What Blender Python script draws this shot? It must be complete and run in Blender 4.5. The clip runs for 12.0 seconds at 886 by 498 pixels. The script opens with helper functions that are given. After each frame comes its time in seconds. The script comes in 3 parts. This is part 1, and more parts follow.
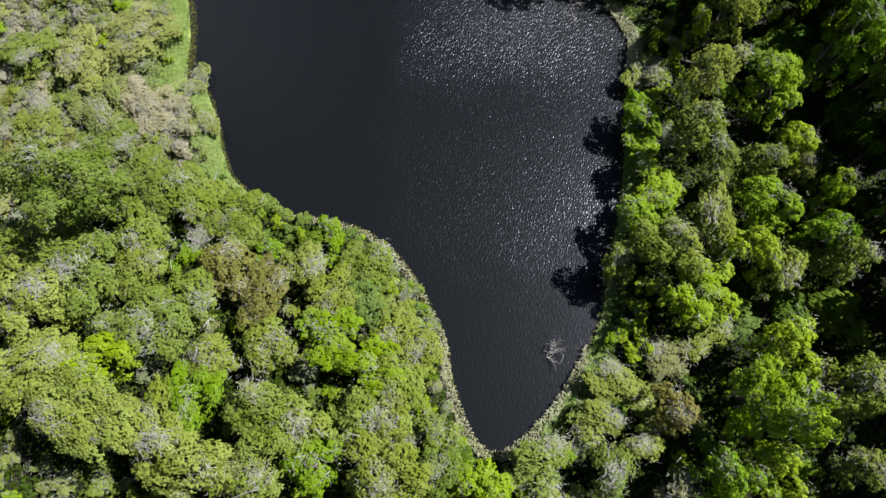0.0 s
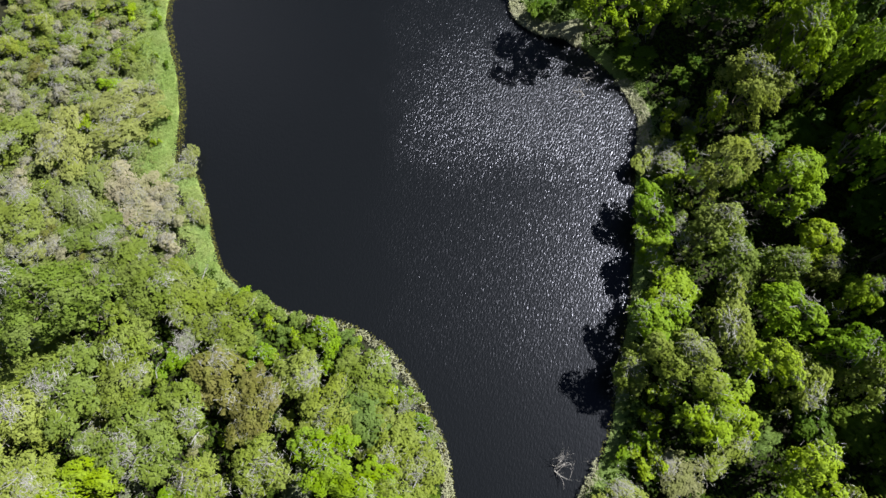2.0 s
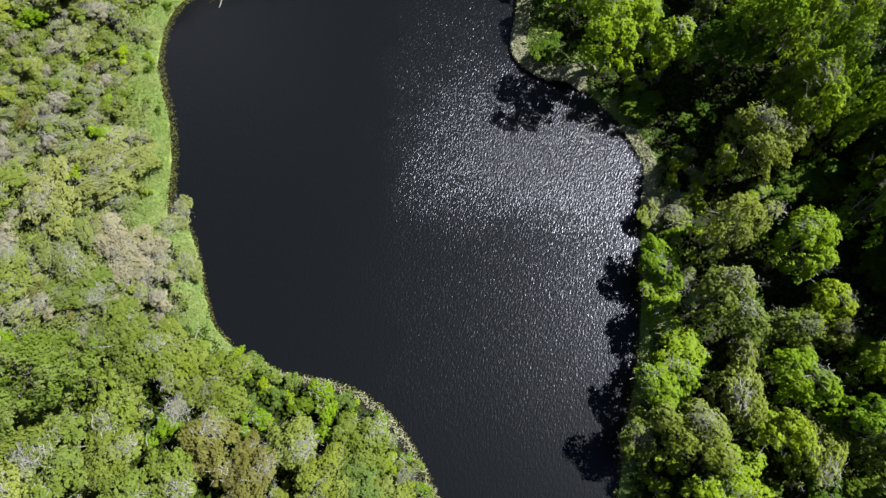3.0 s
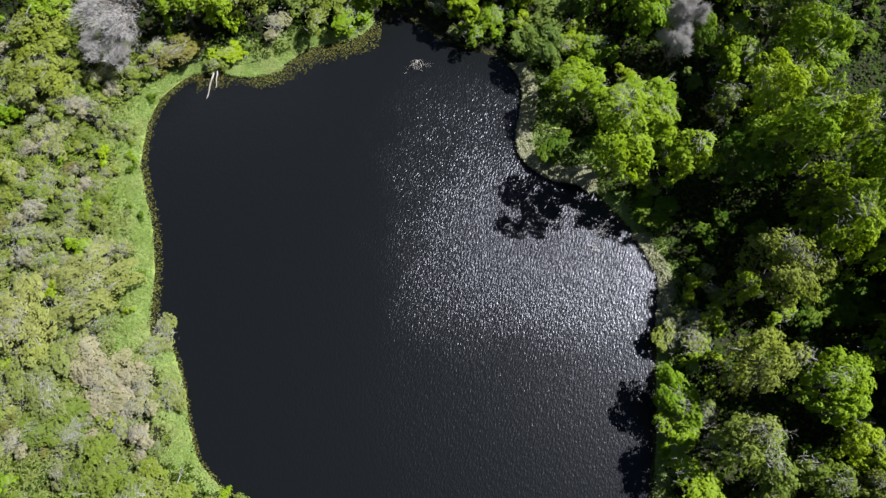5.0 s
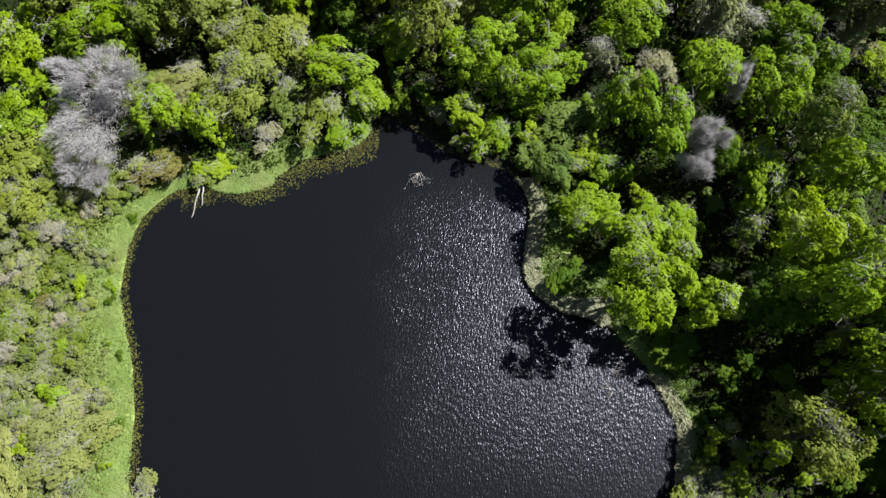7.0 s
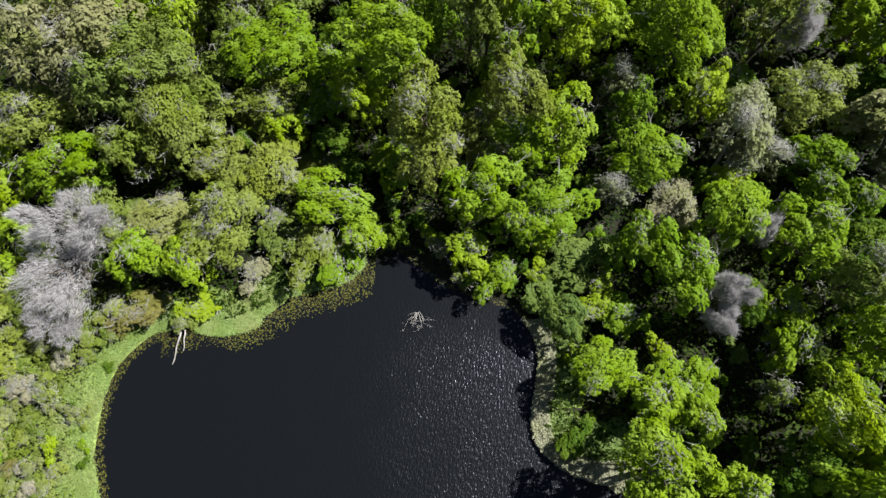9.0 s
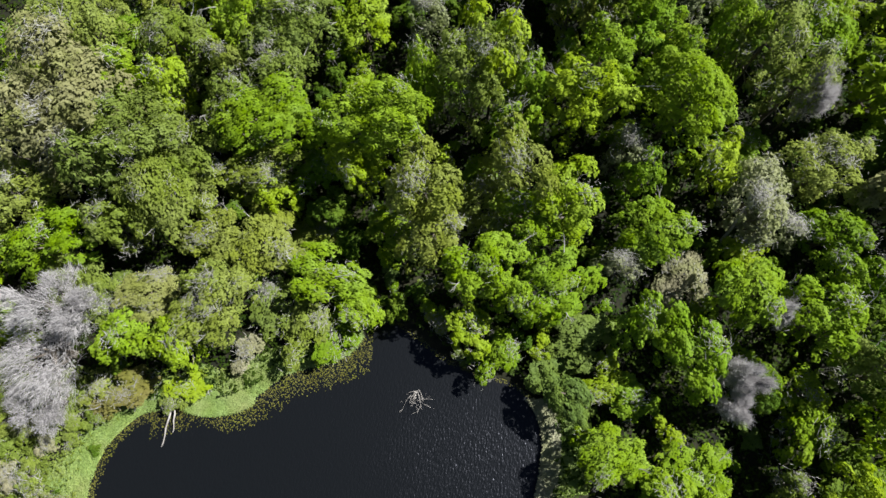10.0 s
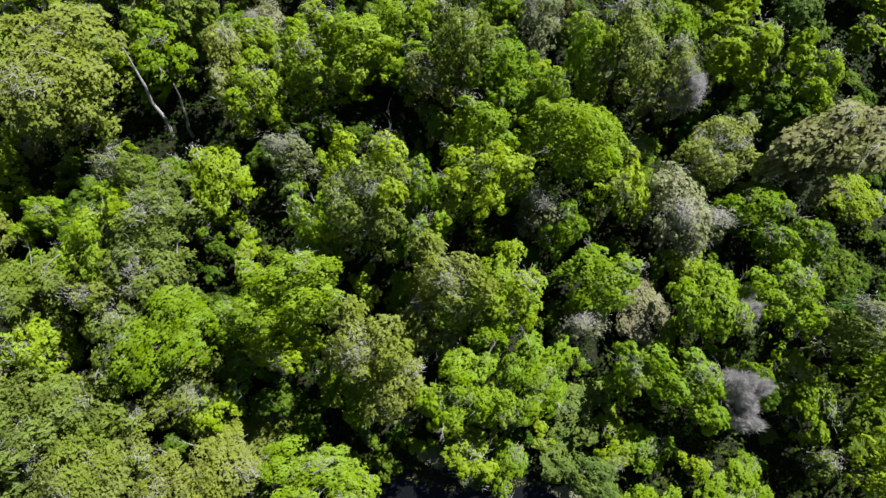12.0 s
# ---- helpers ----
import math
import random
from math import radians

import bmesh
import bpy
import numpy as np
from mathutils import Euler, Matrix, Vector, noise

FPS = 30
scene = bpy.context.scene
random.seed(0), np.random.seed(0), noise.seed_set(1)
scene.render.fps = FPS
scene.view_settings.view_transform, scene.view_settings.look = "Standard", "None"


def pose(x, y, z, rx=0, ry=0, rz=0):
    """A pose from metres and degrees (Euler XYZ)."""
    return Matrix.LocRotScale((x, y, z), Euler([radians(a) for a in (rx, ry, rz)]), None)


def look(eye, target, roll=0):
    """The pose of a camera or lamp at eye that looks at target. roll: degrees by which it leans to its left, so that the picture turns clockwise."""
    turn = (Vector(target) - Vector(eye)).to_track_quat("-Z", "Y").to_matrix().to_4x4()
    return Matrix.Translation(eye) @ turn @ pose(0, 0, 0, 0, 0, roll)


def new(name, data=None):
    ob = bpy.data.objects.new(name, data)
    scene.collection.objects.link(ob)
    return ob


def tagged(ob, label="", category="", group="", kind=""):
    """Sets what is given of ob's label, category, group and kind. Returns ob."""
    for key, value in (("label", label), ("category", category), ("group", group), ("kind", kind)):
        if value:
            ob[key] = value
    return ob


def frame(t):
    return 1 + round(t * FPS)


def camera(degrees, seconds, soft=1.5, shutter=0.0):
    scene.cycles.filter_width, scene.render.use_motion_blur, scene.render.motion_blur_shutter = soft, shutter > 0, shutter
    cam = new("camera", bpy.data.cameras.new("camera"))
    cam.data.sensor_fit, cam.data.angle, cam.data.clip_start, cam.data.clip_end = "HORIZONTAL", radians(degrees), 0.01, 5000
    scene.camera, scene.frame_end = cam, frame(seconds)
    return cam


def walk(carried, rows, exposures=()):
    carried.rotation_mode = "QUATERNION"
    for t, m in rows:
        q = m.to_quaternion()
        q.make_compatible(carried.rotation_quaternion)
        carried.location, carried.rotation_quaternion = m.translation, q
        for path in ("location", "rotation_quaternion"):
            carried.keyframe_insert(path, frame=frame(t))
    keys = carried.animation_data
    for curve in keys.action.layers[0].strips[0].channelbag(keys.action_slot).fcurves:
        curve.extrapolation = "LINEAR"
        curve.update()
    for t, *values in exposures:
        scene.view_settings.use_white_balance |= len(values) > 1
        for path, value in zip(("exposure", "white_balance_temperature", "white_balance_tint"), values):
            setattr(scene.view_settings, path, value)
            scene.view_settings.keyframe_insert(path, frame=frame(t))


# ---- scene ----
cam = camera(71.4, 12.0, soft=1.5)
# seconds, eye x, y, z in metres over the water, tilt, roll, yaw in degrees
ROWS = [
    (0, 0.000, 0.000, 64.150, 19.222, -0.016, 0.018),
    (0.5, -0.051, 2.449, 64.173, 19.142, -0.006, 0.027),
    (1, -0.132, 5.248, 64.220, 19.164, -0.036, -0.002),
    (1.5, -0.156, 8.246, 64.262, 19.113, -0.046, 0.008),
    (2, -0.204, 11.396, 64.294, 19.004, -0.056, -0.012),
    (2.5, -0.210, 14.561, 64.311, 18.984, -0.076, -0.012),
    (3, -0.275, 17.829, 64.325, 18.925, -0.086, -0.032),
    (5, -0.379, 31.635, 64.380, 18.644, -0.086, -0.002),
    (5.5, -0.460, 35.282, 64.401, 18.564, -0.096, -0.002),
    (6, -0.587, 39.024, 64.360, 18.484, -0.166, -0.012),
    (6.5, -0.617, 43.007, 64.410, 18.514, -0.156, -0.002),
    (7, -0.651, 47.180, 64.469, 18.453, -0.136, 0.008),
    (9, -0.749, 63.946, 64.567, 18.062, -0.136, 0.027),
    (9.5, -0.705, 68.087, 64.561, 18.071, -0.106, 0.047),
    (10, -0.736, 72.096, 64.543, 18.079, -0.106, 0.077),
    (10.5, -0.764, 76.027, 64.541, 18.059, -0.076, 0.087),
    (11, -0.742, 79.793, 64.560, 18.078, -0.026, 0.097),
    (11.5, -0.648, 83.026, 64.625, 18.138, 0.054, -0.082),
    (11.6, -0.657, 83.628, 64.628, 18.005, 0.047, -2.263),
    (11.7, -0.645, 83.968, 64.620, 18.106, -0.089, -6.981),
    (11.8, -0.655, 84.371, 64.632, 18.137, -0.316, -12.719),
    (11.9, -0.651, 84.918, 64.605, 18.029, -0.494, -18.961),
    (12, -0.651, 85.228, 64.591, 18.013, -0.659, -24.892),
]
EXPOSURE = 1.41
walk(cam, [(t, pose(*row)) for t, *row in ROWS], exposures=[(0.0, EXPOSURE), (12.0, EXPOSURE)])

# ---- sky and sun ----
SUN_TILT, SUN_AZIMUTH = 41.0, 69.0  # from straight overhead; from +y towards +x
world = bpy.data.worlds.new("sky")
scene.world = world
world.use_nodes = True
wn, wl = world.node_tree.nodes, world.node_tree.links
sky = wn.new("ShaderNodeTexSky")
sky.sky_type, sky.sun_disc, sky.dust_density, sky.ozone_density = "NISHITA", False, 0.2, 3.0
sky.sun_elevation, sky.sun_rotation = radians(90 - SUN_TILT), radians(SUN_AZIMUTH)
wn["Background"].inputs["Strength"].default_value = 0.0222
wc, wm, wt = wn.new("ShaderNodeTexCoord"), wn.new("ShaderNodeMapping"), wn.new("ShaderNodeTexNoise")
wm.vector_type = "POINT"
wm.inputs["Location"].default_value = (-5.06, -8.41, 3.18)
wt.inputs["Scale"].default_value, wt.inputs["Detail"].default_value = 2.0, 6
wr, wx = wn.new("ShaderNodeMapRange"), wn.new("ShaderNodeMix")
wr.inputs["From Min"].default_value, wr.inputs["From Max"].default_value = 0.60, 0.76
wx.data_type = "RGBA"
wx.inputs[7].default_value = (55.0, 55.0, 57.0, 1)  # sunlit cloud
wl.new(wc.outputs["Generated"], wm.inputs["Vector"])
wl.new(wm.outputs["Vector"], wt.inputs["Vector"])
wl.new(wt.outputs["Fac"], wr.inputs["Value"])
wl.new(wr.outputs["Result"], wx.inputs[0])
wl.new(sky.outputs["Color"], wx.inputs[6])
wl.new(wx.outputs[2], wn["Background"].inputs["Color"])

sun = new("sun", bpy.data.lights.new("sun", "SUN"))
sun.data.energy, sun.data.angle, sun.data.color = 5.0, radians(0.53), (0.98, 0.985, 0.945)
sx, sy = math.sin(radians(SUN_AZIMUTH)), math.cos(radians(SUN_AZIMUTH))
sz = 1 / math.tan(radians(SUN_TILT))
sun.matrix_basis = look((sx * 200, sy * 200 + 50, sz * 200), (0, 50, 0))


# ---- materials ----
def nodes_of(name):
    m = bpy.data.materials.new(name)
    m.use_nodes = True
    return m, m.node_tree.nodes, m.node_tree.links, m.node_tree.nodes["Principled BSDF"]


def leaf_material(name, rgb, spread=0.18, through_leaf=0.4, fade=(0.175, 0.225, 0.020), fade_share=0.4):
    m, n, l, bsdf = nodes_of(name)
    island = n.new("ShaderNodeNewGeometry")
    info = n.new("ShaderNodeObjectInfo")
    coord = n.new("ShaderNodeTexCoord")
    clump = n.new("ShaderNodeTexNoise")
    clump.inputs["Scale"].default_value, clump.inputs["Detail"].default_value = 0.55, 3
    l.new(coord.outputs["Object"], clump.inputs["Vector"])
    hsv = n.new("ShaderNodeHueSaturation")
    hsv.inputs["Color"].default_value = (*rgb, 1)

    def scaled(socket, low, high):
        r = n.new("ShaderNodeMapRange")
        r.inputs["To Min"].default_value, r.inputs["To Max"].default_value = low, high
        l.new(socket, r.inputs["Value"])
        return r.outputs["Result"]

    def times(a, b):
        k = n.new("ShaderNodeMath")
        k.operation = "MULTIPLY"
        l.new(a, k.inputs[0])
        l.new(b, k.inputs[1])
        return k.outputs["Value"]

    value = times(scaled(island.outputs["Random Per Island"], 1 - spread * 0.6, 1 + spread * 0.6),
                  times(scaled(info.outputs["Random"], 1 - spread, 1 + spread), scaled(clump.outputs["Fac"], 0.62, 1.38)))
    l.new(value, hsv.inputs["Value"])
    l.new(scaled(info.outputs["Random"], 0.515, 0.485), hsv.inputs["Hue"])
    l.new(scaled(clump.outputs["Fac"], 1.15, 0.8), hsv.inputs["Saturation"])
    drift = n.new("ShaderNodeTexNoise")
    drift.inputs["Scale"].default_value, drift.inputs["Detail"].default_value = 0.35, 4
    l.new(island.outputs["Position"], drift.inputs["Vector"])
    faded = n.new("ShaderNodeMix")
    faded.data_type = "RGBA"
    faded.inputs[7].default_value = (*fade, 1)
    l.new(hsv.outputs["Color"], faded.inputs[6])
    share = n.new("ShaderNodeMapRange")
    share.inputs["From Min"].default_value, share.inputs["From Max"].default_value = 0.45, 0.75
    share.inputs["To Max"].default_value = fade_share
    l.new(drift.outputs["Fac"], share.inputs["Value"])
    l.new(share.outputs["Result"], faded.inputs[0])
    tint = faded.outputs[2]
    l.new(tint, bsdf.inputs["Base Color"])
    bsdf.inputs["Roughness"].default_value = 0.6
    bsdf.inputs["Specular IOR Level"].default_value = 0.06
    thin = n.new("ShaderNodeBsdfTranslucent")
    l.new(tint, thin.inputs["Color"])
    mix = n.new("ShaderNodeMixShader")
    mix.inputs["Fac"].default_value = through_leaf
    l.new(bsdf.outputs["BSDF"], mix.inputs[1])
    l.new(thin.outputs["BSDF"], mix.inputs[2])
    l.new(mix.outputs["Shader"], n["Material Output"].inputs["Surface"])
    return m


def grainy_material(name, low, high, scale, roughness=0.85, bump=0.02, stretch=(1, 1, 1)):
    m, n, l, bsdf = nodes_of(name)
    coord, mapping = n.new("ShaderNodeTexCoord"), n.new("ShaderNodeMapping")
    mapping.inputs["Scale"].default_value = stretch
    l.new(coord.outputs["Object"], mapping.inputs["Vector"])
    fine, coarse = n.new("ShaderNodeTexNoise"), n.new("ShaderNodeTexNoise")
    fine.inputs["Scale"].default_value, fine.inputs["Detail"].default_value = scale, 5
    coarse.inputs["Scale"].default_value, coarse.inputs["Detail"].default_value = scale / 9, 3
    for k in (fine, coarse):
        l.new(mapping.outputs["Vector"], k.inputs["Vector"])
    both = n.new("ShaderNodeMath")
    both.operation = "MULTIPLY"
    l.new(fine.outputs["Fac"], both.inputs[0])
    l.new(coarse.outputs["Fac"], both.inputs[1])
    ramp = n.new("ShaderNodeValToRGB")
    ramp.color_ramp.elements[0].position, ramp.color_ramp.elements[1].position = 0.12, 0.42
    ramp.color_ramp.elements[0].color, ramp.color_ramp.elements[1].color = (*low, 1), (*high, 1)
    l.new(both.outputs["Value"], ramp.inputs["Fac"])
    l.new(ramp.outputs["Color"], bsdf.inputs["Base Color"])
    bsdf.inputs["Specular IOR Level"].default_value = 0.15
    bsdf.inputs["Roughness"].default_value = roughness
    relief = n.new("ShaderNodeBump")
    relief.inputs["Distance"].default_value = bump
    l.new(fine.outputs["Fac"], relief.inputs["Height"])
    l.new(relief.outputs["Normal"], bsdf.inputs["Normal"])
    return m


def water_material():
    m, n, l, bsdf = nodes_of("dark_pond_water")
    coord = n.new("ShaderNodeTexCoord")

    def ripples(scale, stretch, turn, detail):
        mapping, tex = n.new("ShaderNodeMapping"), n.new("ShaderNodeTexNoise")
        mapping.vector_type = "TEXTURE"
        mapping.inputs["Scale"].default_value = (1, stretch, 1)
        mapping.inputs["Rotation"].default_value = (0, 0, radians(turn))
        tex.inputs["Scale"].default_value, tex.inputs["Detail"].default_value = scale, detail
        l.new(coord.outputs["Object"], mapping.inputs["Vector"])
        l.new(mapping.outputs["Vector"], tex.inputs["Vector"])
        return tex.outputs["Fac"]

    # the open middle is ruffled by the wind; the coves and the western side lie in the lee
    axes = n.new("ShaderNodeSeparateXYZ")
    wander = n.new("ShaderNodeTexNoise")
    wander.inputs["Scale"].default_value, wander.inputs["Detail"].default_value = 0.15, 3
    l.new(coord.outputs["Object"], wander.inputs["Vector"])
    l.new(coord.outputs["Object"], axes.inputs["Vector"])

    def band(socket, start, end):
        shifted, r = n.new("ShaderNodeMath"), n.new("ShaderNodeMapRange")
        shifted.operation = "MULTIPLY_ADD"
        l.new(wander.outputs["Fac"], shifted.inputs[0])
        shifted.inputs[1].default_value = 14.0
        l.new(socket, shifted.inputs[2])
        r.interpolation_type = "SMOOTHSTEP"
        r.inputs["From Min"].default_value, r.inputs["From Max"].default_value = start + 7.0, end + 7.0
        l.new(shifted.outputs["Value"], r.inputs["Value"])
        return r.outputs["Result"]

    def product(a, b):
        k = n.new("ShaderNodeMath")
        k.operation = "MULTIPLY"
        l.new(a, k.inputs[0])
        l.new(b, k.inputs[1])
        return k.outputs["Value"]

    def plus(a, b, share):
        k = n.new("ShaderNodeMath")
        k.operation = "MULTIPLY_ADD"
        l.new(b, k.inputs[0])
        k.inputs[1].default_value = share
        if isinstance(a, float):
            k.inputs[2].default_value = a
        else:
            l.new(a, k.inputs[2])
        return k.outputs["Value"]

    # cat's-paws: patches where the wind touches down and the ripples stand steeper
    def gust(x, y, reach_x, reach_y, ragged=True):
        mapping, ball = n.new("ShaderNodeMapping"), n.new("ShaderNodeTexGradient")
        mapping.vector_type = "TEXTURE"
        mapping.inputs["Location"].default_value = (x, y, 0)
        mapping.inputs["Scale"].default_value = (reach_x, reach_y, 1)
        mapping.inputs["Rotation"].default_value = (0, 0, radians(20))
        ball.gradient_type = "SPHERICAL"
        l.new(strayed.outputs["Vector"], mapping.inputs["Vector"])
        l.new(mapping.outputs["Vector"], ball.inputs["Vector"])
        return product(ball.outputs["Fac"], patchy.outputs["Result"]) if ragged else ball.outputs["Fac"]

    stray, strayed = n.new("ShaderNodeTexNoise"), n.new("ShaderNodeVectorMath")
    stray.inputs["Scale"].default_value, stray.inputs["Detail"].default_value = 0.13, 2
    l.new(coord.outputs["Object"], stray.inputs["Vector"])
    strayed.operation = "MULTIPLY_ADD"
    strayed.inputs[1].default_value = (9, 9, 0)
    l.new(stray.outputs["Color"], strayed.inputs[0])
    offset = n.new("ShaderNodeVectorMath")
    offset.inputs[1].default_value = (-4.5, -4.5, 0)
    l.new(coord.outputs["Object"], offset.inputs[0])
    l.new(offset.outputs["Vector"], strayed.inputs[2])
    uneven, patchy = n.new("ShaderNodeTexNoise"), n.new("ShaderNodeMapRange")
    uneven.inputs["Scale"].default_value, uneven.inputs["Detail"].default_value = 0.22, 3
    l.new(coord.outputs["Object"], uneven.inputs["Vector"])
    patchy.inputs["From Min"].default_value, patchy.inputs["From Max"].default_value = 0.3, 0.6
    l.new(uneven.outputs["Fac"], patchy.inputs["Value"])
    windy = product(product(band(axes.outputs["X"], -9.0, -4.0), band(axes.outputs["Y"], 14.0, 26.0)), band(axes.outputs["Y"], 79.0, 72.0))
    paw, second = gust(9.0, 53.0, 18.0, 12.5, False), gust(1.0, 65.0, 15.0, 12.0)
    open_water = product(windy, band(axes.outputs["Y"], 38.0, 52.0))
    strength = plus(plus(plus(plus(0.14, windy, 0.137), open_water, 0.12), paw, 0.46), second, 0.12)

    def bump(height, distance, below=None):
        b = n.new("ShaderNodeBump")
        l.new(strength, b.inputs["Strength"])
        b.inputs["Distance"].default_value = distance
        l.new(height, b.inputs["Height"])
        if below:
            l.new(below, b.inputs["Normal"])
        return b.outputs["Normal"]

    chop = bump(ripples(5.4, 2.8, -19, 1.6), 0.150)
    fine = bump(ripples(11.0, 2.7, -12, 0.5), 0.06, chop)
    l.new(fine, bsdf.inputs["Normal"])

    l.new(plus(0.275, paw, 0.05), bsdf.inputs["Roughness"])
    bsdf.inputs["Specular Tint"].default_value = (0.78, 0.79, 0.97, 1)
    bsdf.inputs["Base Color"].default_value = (0.0038, 0.0044, 0.0050, 1)
    bsdf.inputs["IOR"].default_value = 1.333
    bsdf.inputs["Specular IOR Level"].default_value = 0.5
    return m


LEAVES = {
    "green": leaf_material("green_leaves", (0.156, 0.244, 0.007)),
    "light": leaf_material("light_green_leaves", (0.150, 0.195, 0.025), fade=(0.188, 0.214, 0.070), fade_share=0.65),
    "yellow": leaf_material("yellow_green_leaves", (0.176, 0.268, 0.010)),
    "pale": leaf_material("pale_green_leaves", (0.165, 0.208, 0.040)),
    # darker green for dark tufts and, as painted shade, for dim crowns
    "dark": leaf_material("dark_green_and_shade_leaves", (0.070, 0.125, 0.009)),
    "bluish": leaf_material("blue_green_leaves", (0.105, 0.160, 0.034)),
    "grey": leaf_material("grey_green_leaves", (0.195, 0.215, 0.110)),
    "tan": leaf_material("olive_tan_leaves", (0.185, 0.188, 0.082)),
    "heather": leaf_material("faded_heather_leaves", (0.268, 0.248, 0.158)),
    "russet": leaf_material("russet_leaves", (0.152, 0.145, 0.038)),
    "sandy": leaf_material("sandy_green_leaves", (0.200, 0.224, 0.070)),
}
BARK = grainy_material("grey_brown_bark", (0.045, 0.036, 0.028), (0.20, 0.17, 0.14), 6, stretch=(1, 1, 0.25))
DEAD_BARK = grainy_material("silvery_dead_bark", (0.23, 0.215, 0.218), (0.46, 0.435, 0.44), 8, stretch=(1, 1, 0.3))
SILVER_TWIGS = leaf_material("silvery_bare_twigs", (0.410, 0.390, 0.395), 0.12, 0.4, (0.36, 0.34, 0.35), 0.5)
GREY_TWIG = grainy_material("grey_twig_bark", (0.15, 0.145, 0.13), (0.31, 0.30, 0.275), 8, stretch=(1, 1, 0.3))
BLEACHED = grainy_material("bleached_dead_wood", (0.17, 0.155, 0.145), (0.36, 0.335, 0.32), 8, stretch=(1, 1, 0.3))
# soil colour near black: the canopy's deep shade is put into it
SOIL = grainy_material("shade_dark_soil", (0.004, 0.005, 0.003), (0.022, 0.022, 0.010), 1.6, bump=0.05)
TURF = grainy_material("mossy_turf", (0.12, 0.17, 0.04), (0.22, 0.27, 0.08), 3.0)
GRASS = leaf_material("bright_marsh_grass", (0.225, 0.305, 0.085), 0.2, fade=(0.30, 0.30, 0.13), fade_share=0.6)
REED = leaf_material("pale_reeds", (0.370, 0.355, 0.240), 0.2)
PAD = leaf_material("olive_lily_pads", (0.104, 0.097, 0.022), 0.45, 0.1, fade_share=0.2)
# leaf colour far darkened: the shade in the gaps is painted into it
SHADE_FERN = leaf_material("shade_dark_undergrowth", (0.030, 0.055, 0.005), 0.35, fade_share=0.15)
WATER = water_material()


# ---- mesh helpers ----
def mesh_of(name, verts, faces, material):
    me = bpy.data.meshes.new(name)
    me.from_pydata(np.asarray(verts).tolist(), [], np.asarray(faces).tolist() if not isinstance(faces, list) else faces)
    me.materials.append(material)
    return me


def unit(v):
    return v / np.maximum(np.linalg.norm(v, axis=-1, keepdims=True), 1e-9)


def leaf_faces(rng, centres, out, length, width, flat=0.5):
    """Pointed leaf sprays at centres, facing roughly along out."""
    k = len(centres)
    nrm = unit(out * 0.8 + rng.normal(0, 0.2, (k, 3)) + np.array([0, 0, flat]))
    t = unit(np.cross(nrm, rng.normal(0, 1, (k, 3))))
    b = np.cross(nrm, t)
    s = rng.uniform(0.6, 1.4, (k, 1))
    a, w = t * length * s / 2, b * width * s / 2
    v = np.stack([centres + a + nrm * 0.05, centres - a + w, centres - a - w], 1)
    return v.reshape(-1, 3), np.arange(3 * k).reshape(-1, 3)


def tube(verts, faces, points, radii, sides=5):
    """Adds a tapered tube along points to the lists verts and faces."""
    base = len(verts)
    for i, (p, r) in enumerate(zip(points, radii)):
        d = Vector(points[min(i + 1, len(points) - 1)]) - Vector(points[max(i - 1, 0)])
        q = d.to_track_quat("Z", "Y")
        for s in range(sides):
            a = 2 * math.pi * s / sides
            verts.append(tuple(Vector(p) + q @ Vector((r * math.cos(a), r * math.sin(a), 0))))
    for i in range(len(points) - 1):
        for s in range(sides):
            a, b = base + i * sides + s, base + i * sides + (s + 1) % sides
            faces.append((a, b, b + sides, a + sides))
    faces.append(tuple(base + s for s in reversed(range(sides))))
    faces.append(tuple(base + (len(points) - 1) * sides + s for s in range(sides)))


def branching(verts, faces, rng, start, way, length, radius, depth, spread=0.7, sides=4, kids=3):
    """A crooked limb that forks depth times."""
    p, d = Vector(start), Vector(way).normalized()
    points, radii, steps = [tuple(p)], [radius], (1, 2, 4, 4)[depth]
    for i in range(steps):
        d = (d + Vector(rng.normal(0, 0.16, 3))).normalized()
        p = p + d * (length / steps)
        points.append(tuple(p))
        radii.append(radius * (1 - 0.75 * (i + 1) / steps))
    tube(verts, faces, points, radii, sides)
    if depth:
        for k in range(kids):
            i = int(rng.integers(1, steps + 1))
            side = (d + Vector(rng.normal(0, spread, 3))).normalized()
            branching(verts, faces, rng, points[i], side, length * rng.uniform(0.45, 0.7), max(radii[i] * 0.8, 0.012), depth - 1, spread, max(3, sides - 1), kids)


# ---- shoreline ----
WEST_BANK = [(-21.5, 28.6), (-24.2, 31.2), (-25.6, 34.5), (-27.0, 39.0), (-28.4, 42.2), (-30.8, 43.6), (-31.3, 47.0), (-31.6, 51.0),
             (-32.6, 56.0), (-34.0, 60.0), (-35.1, 64.0), (-35.1, 68.0), (-34.1, 72.2)]
NORTH_BANK = [(-31.4, 75.2), (-28.2, 76.1), (-25.2, 76.9), (-22.0, 76.3), (-19.4, 77.4), (-16.8, 79.4), (-13.4, 80.3), (-10.4, 81.4),
              (-8.4, 83.8), (-6.2, 85.2), (-3.4, 83.4), (0.0, 80.9), (4.0, 79.4), (7.0, 78.3)]
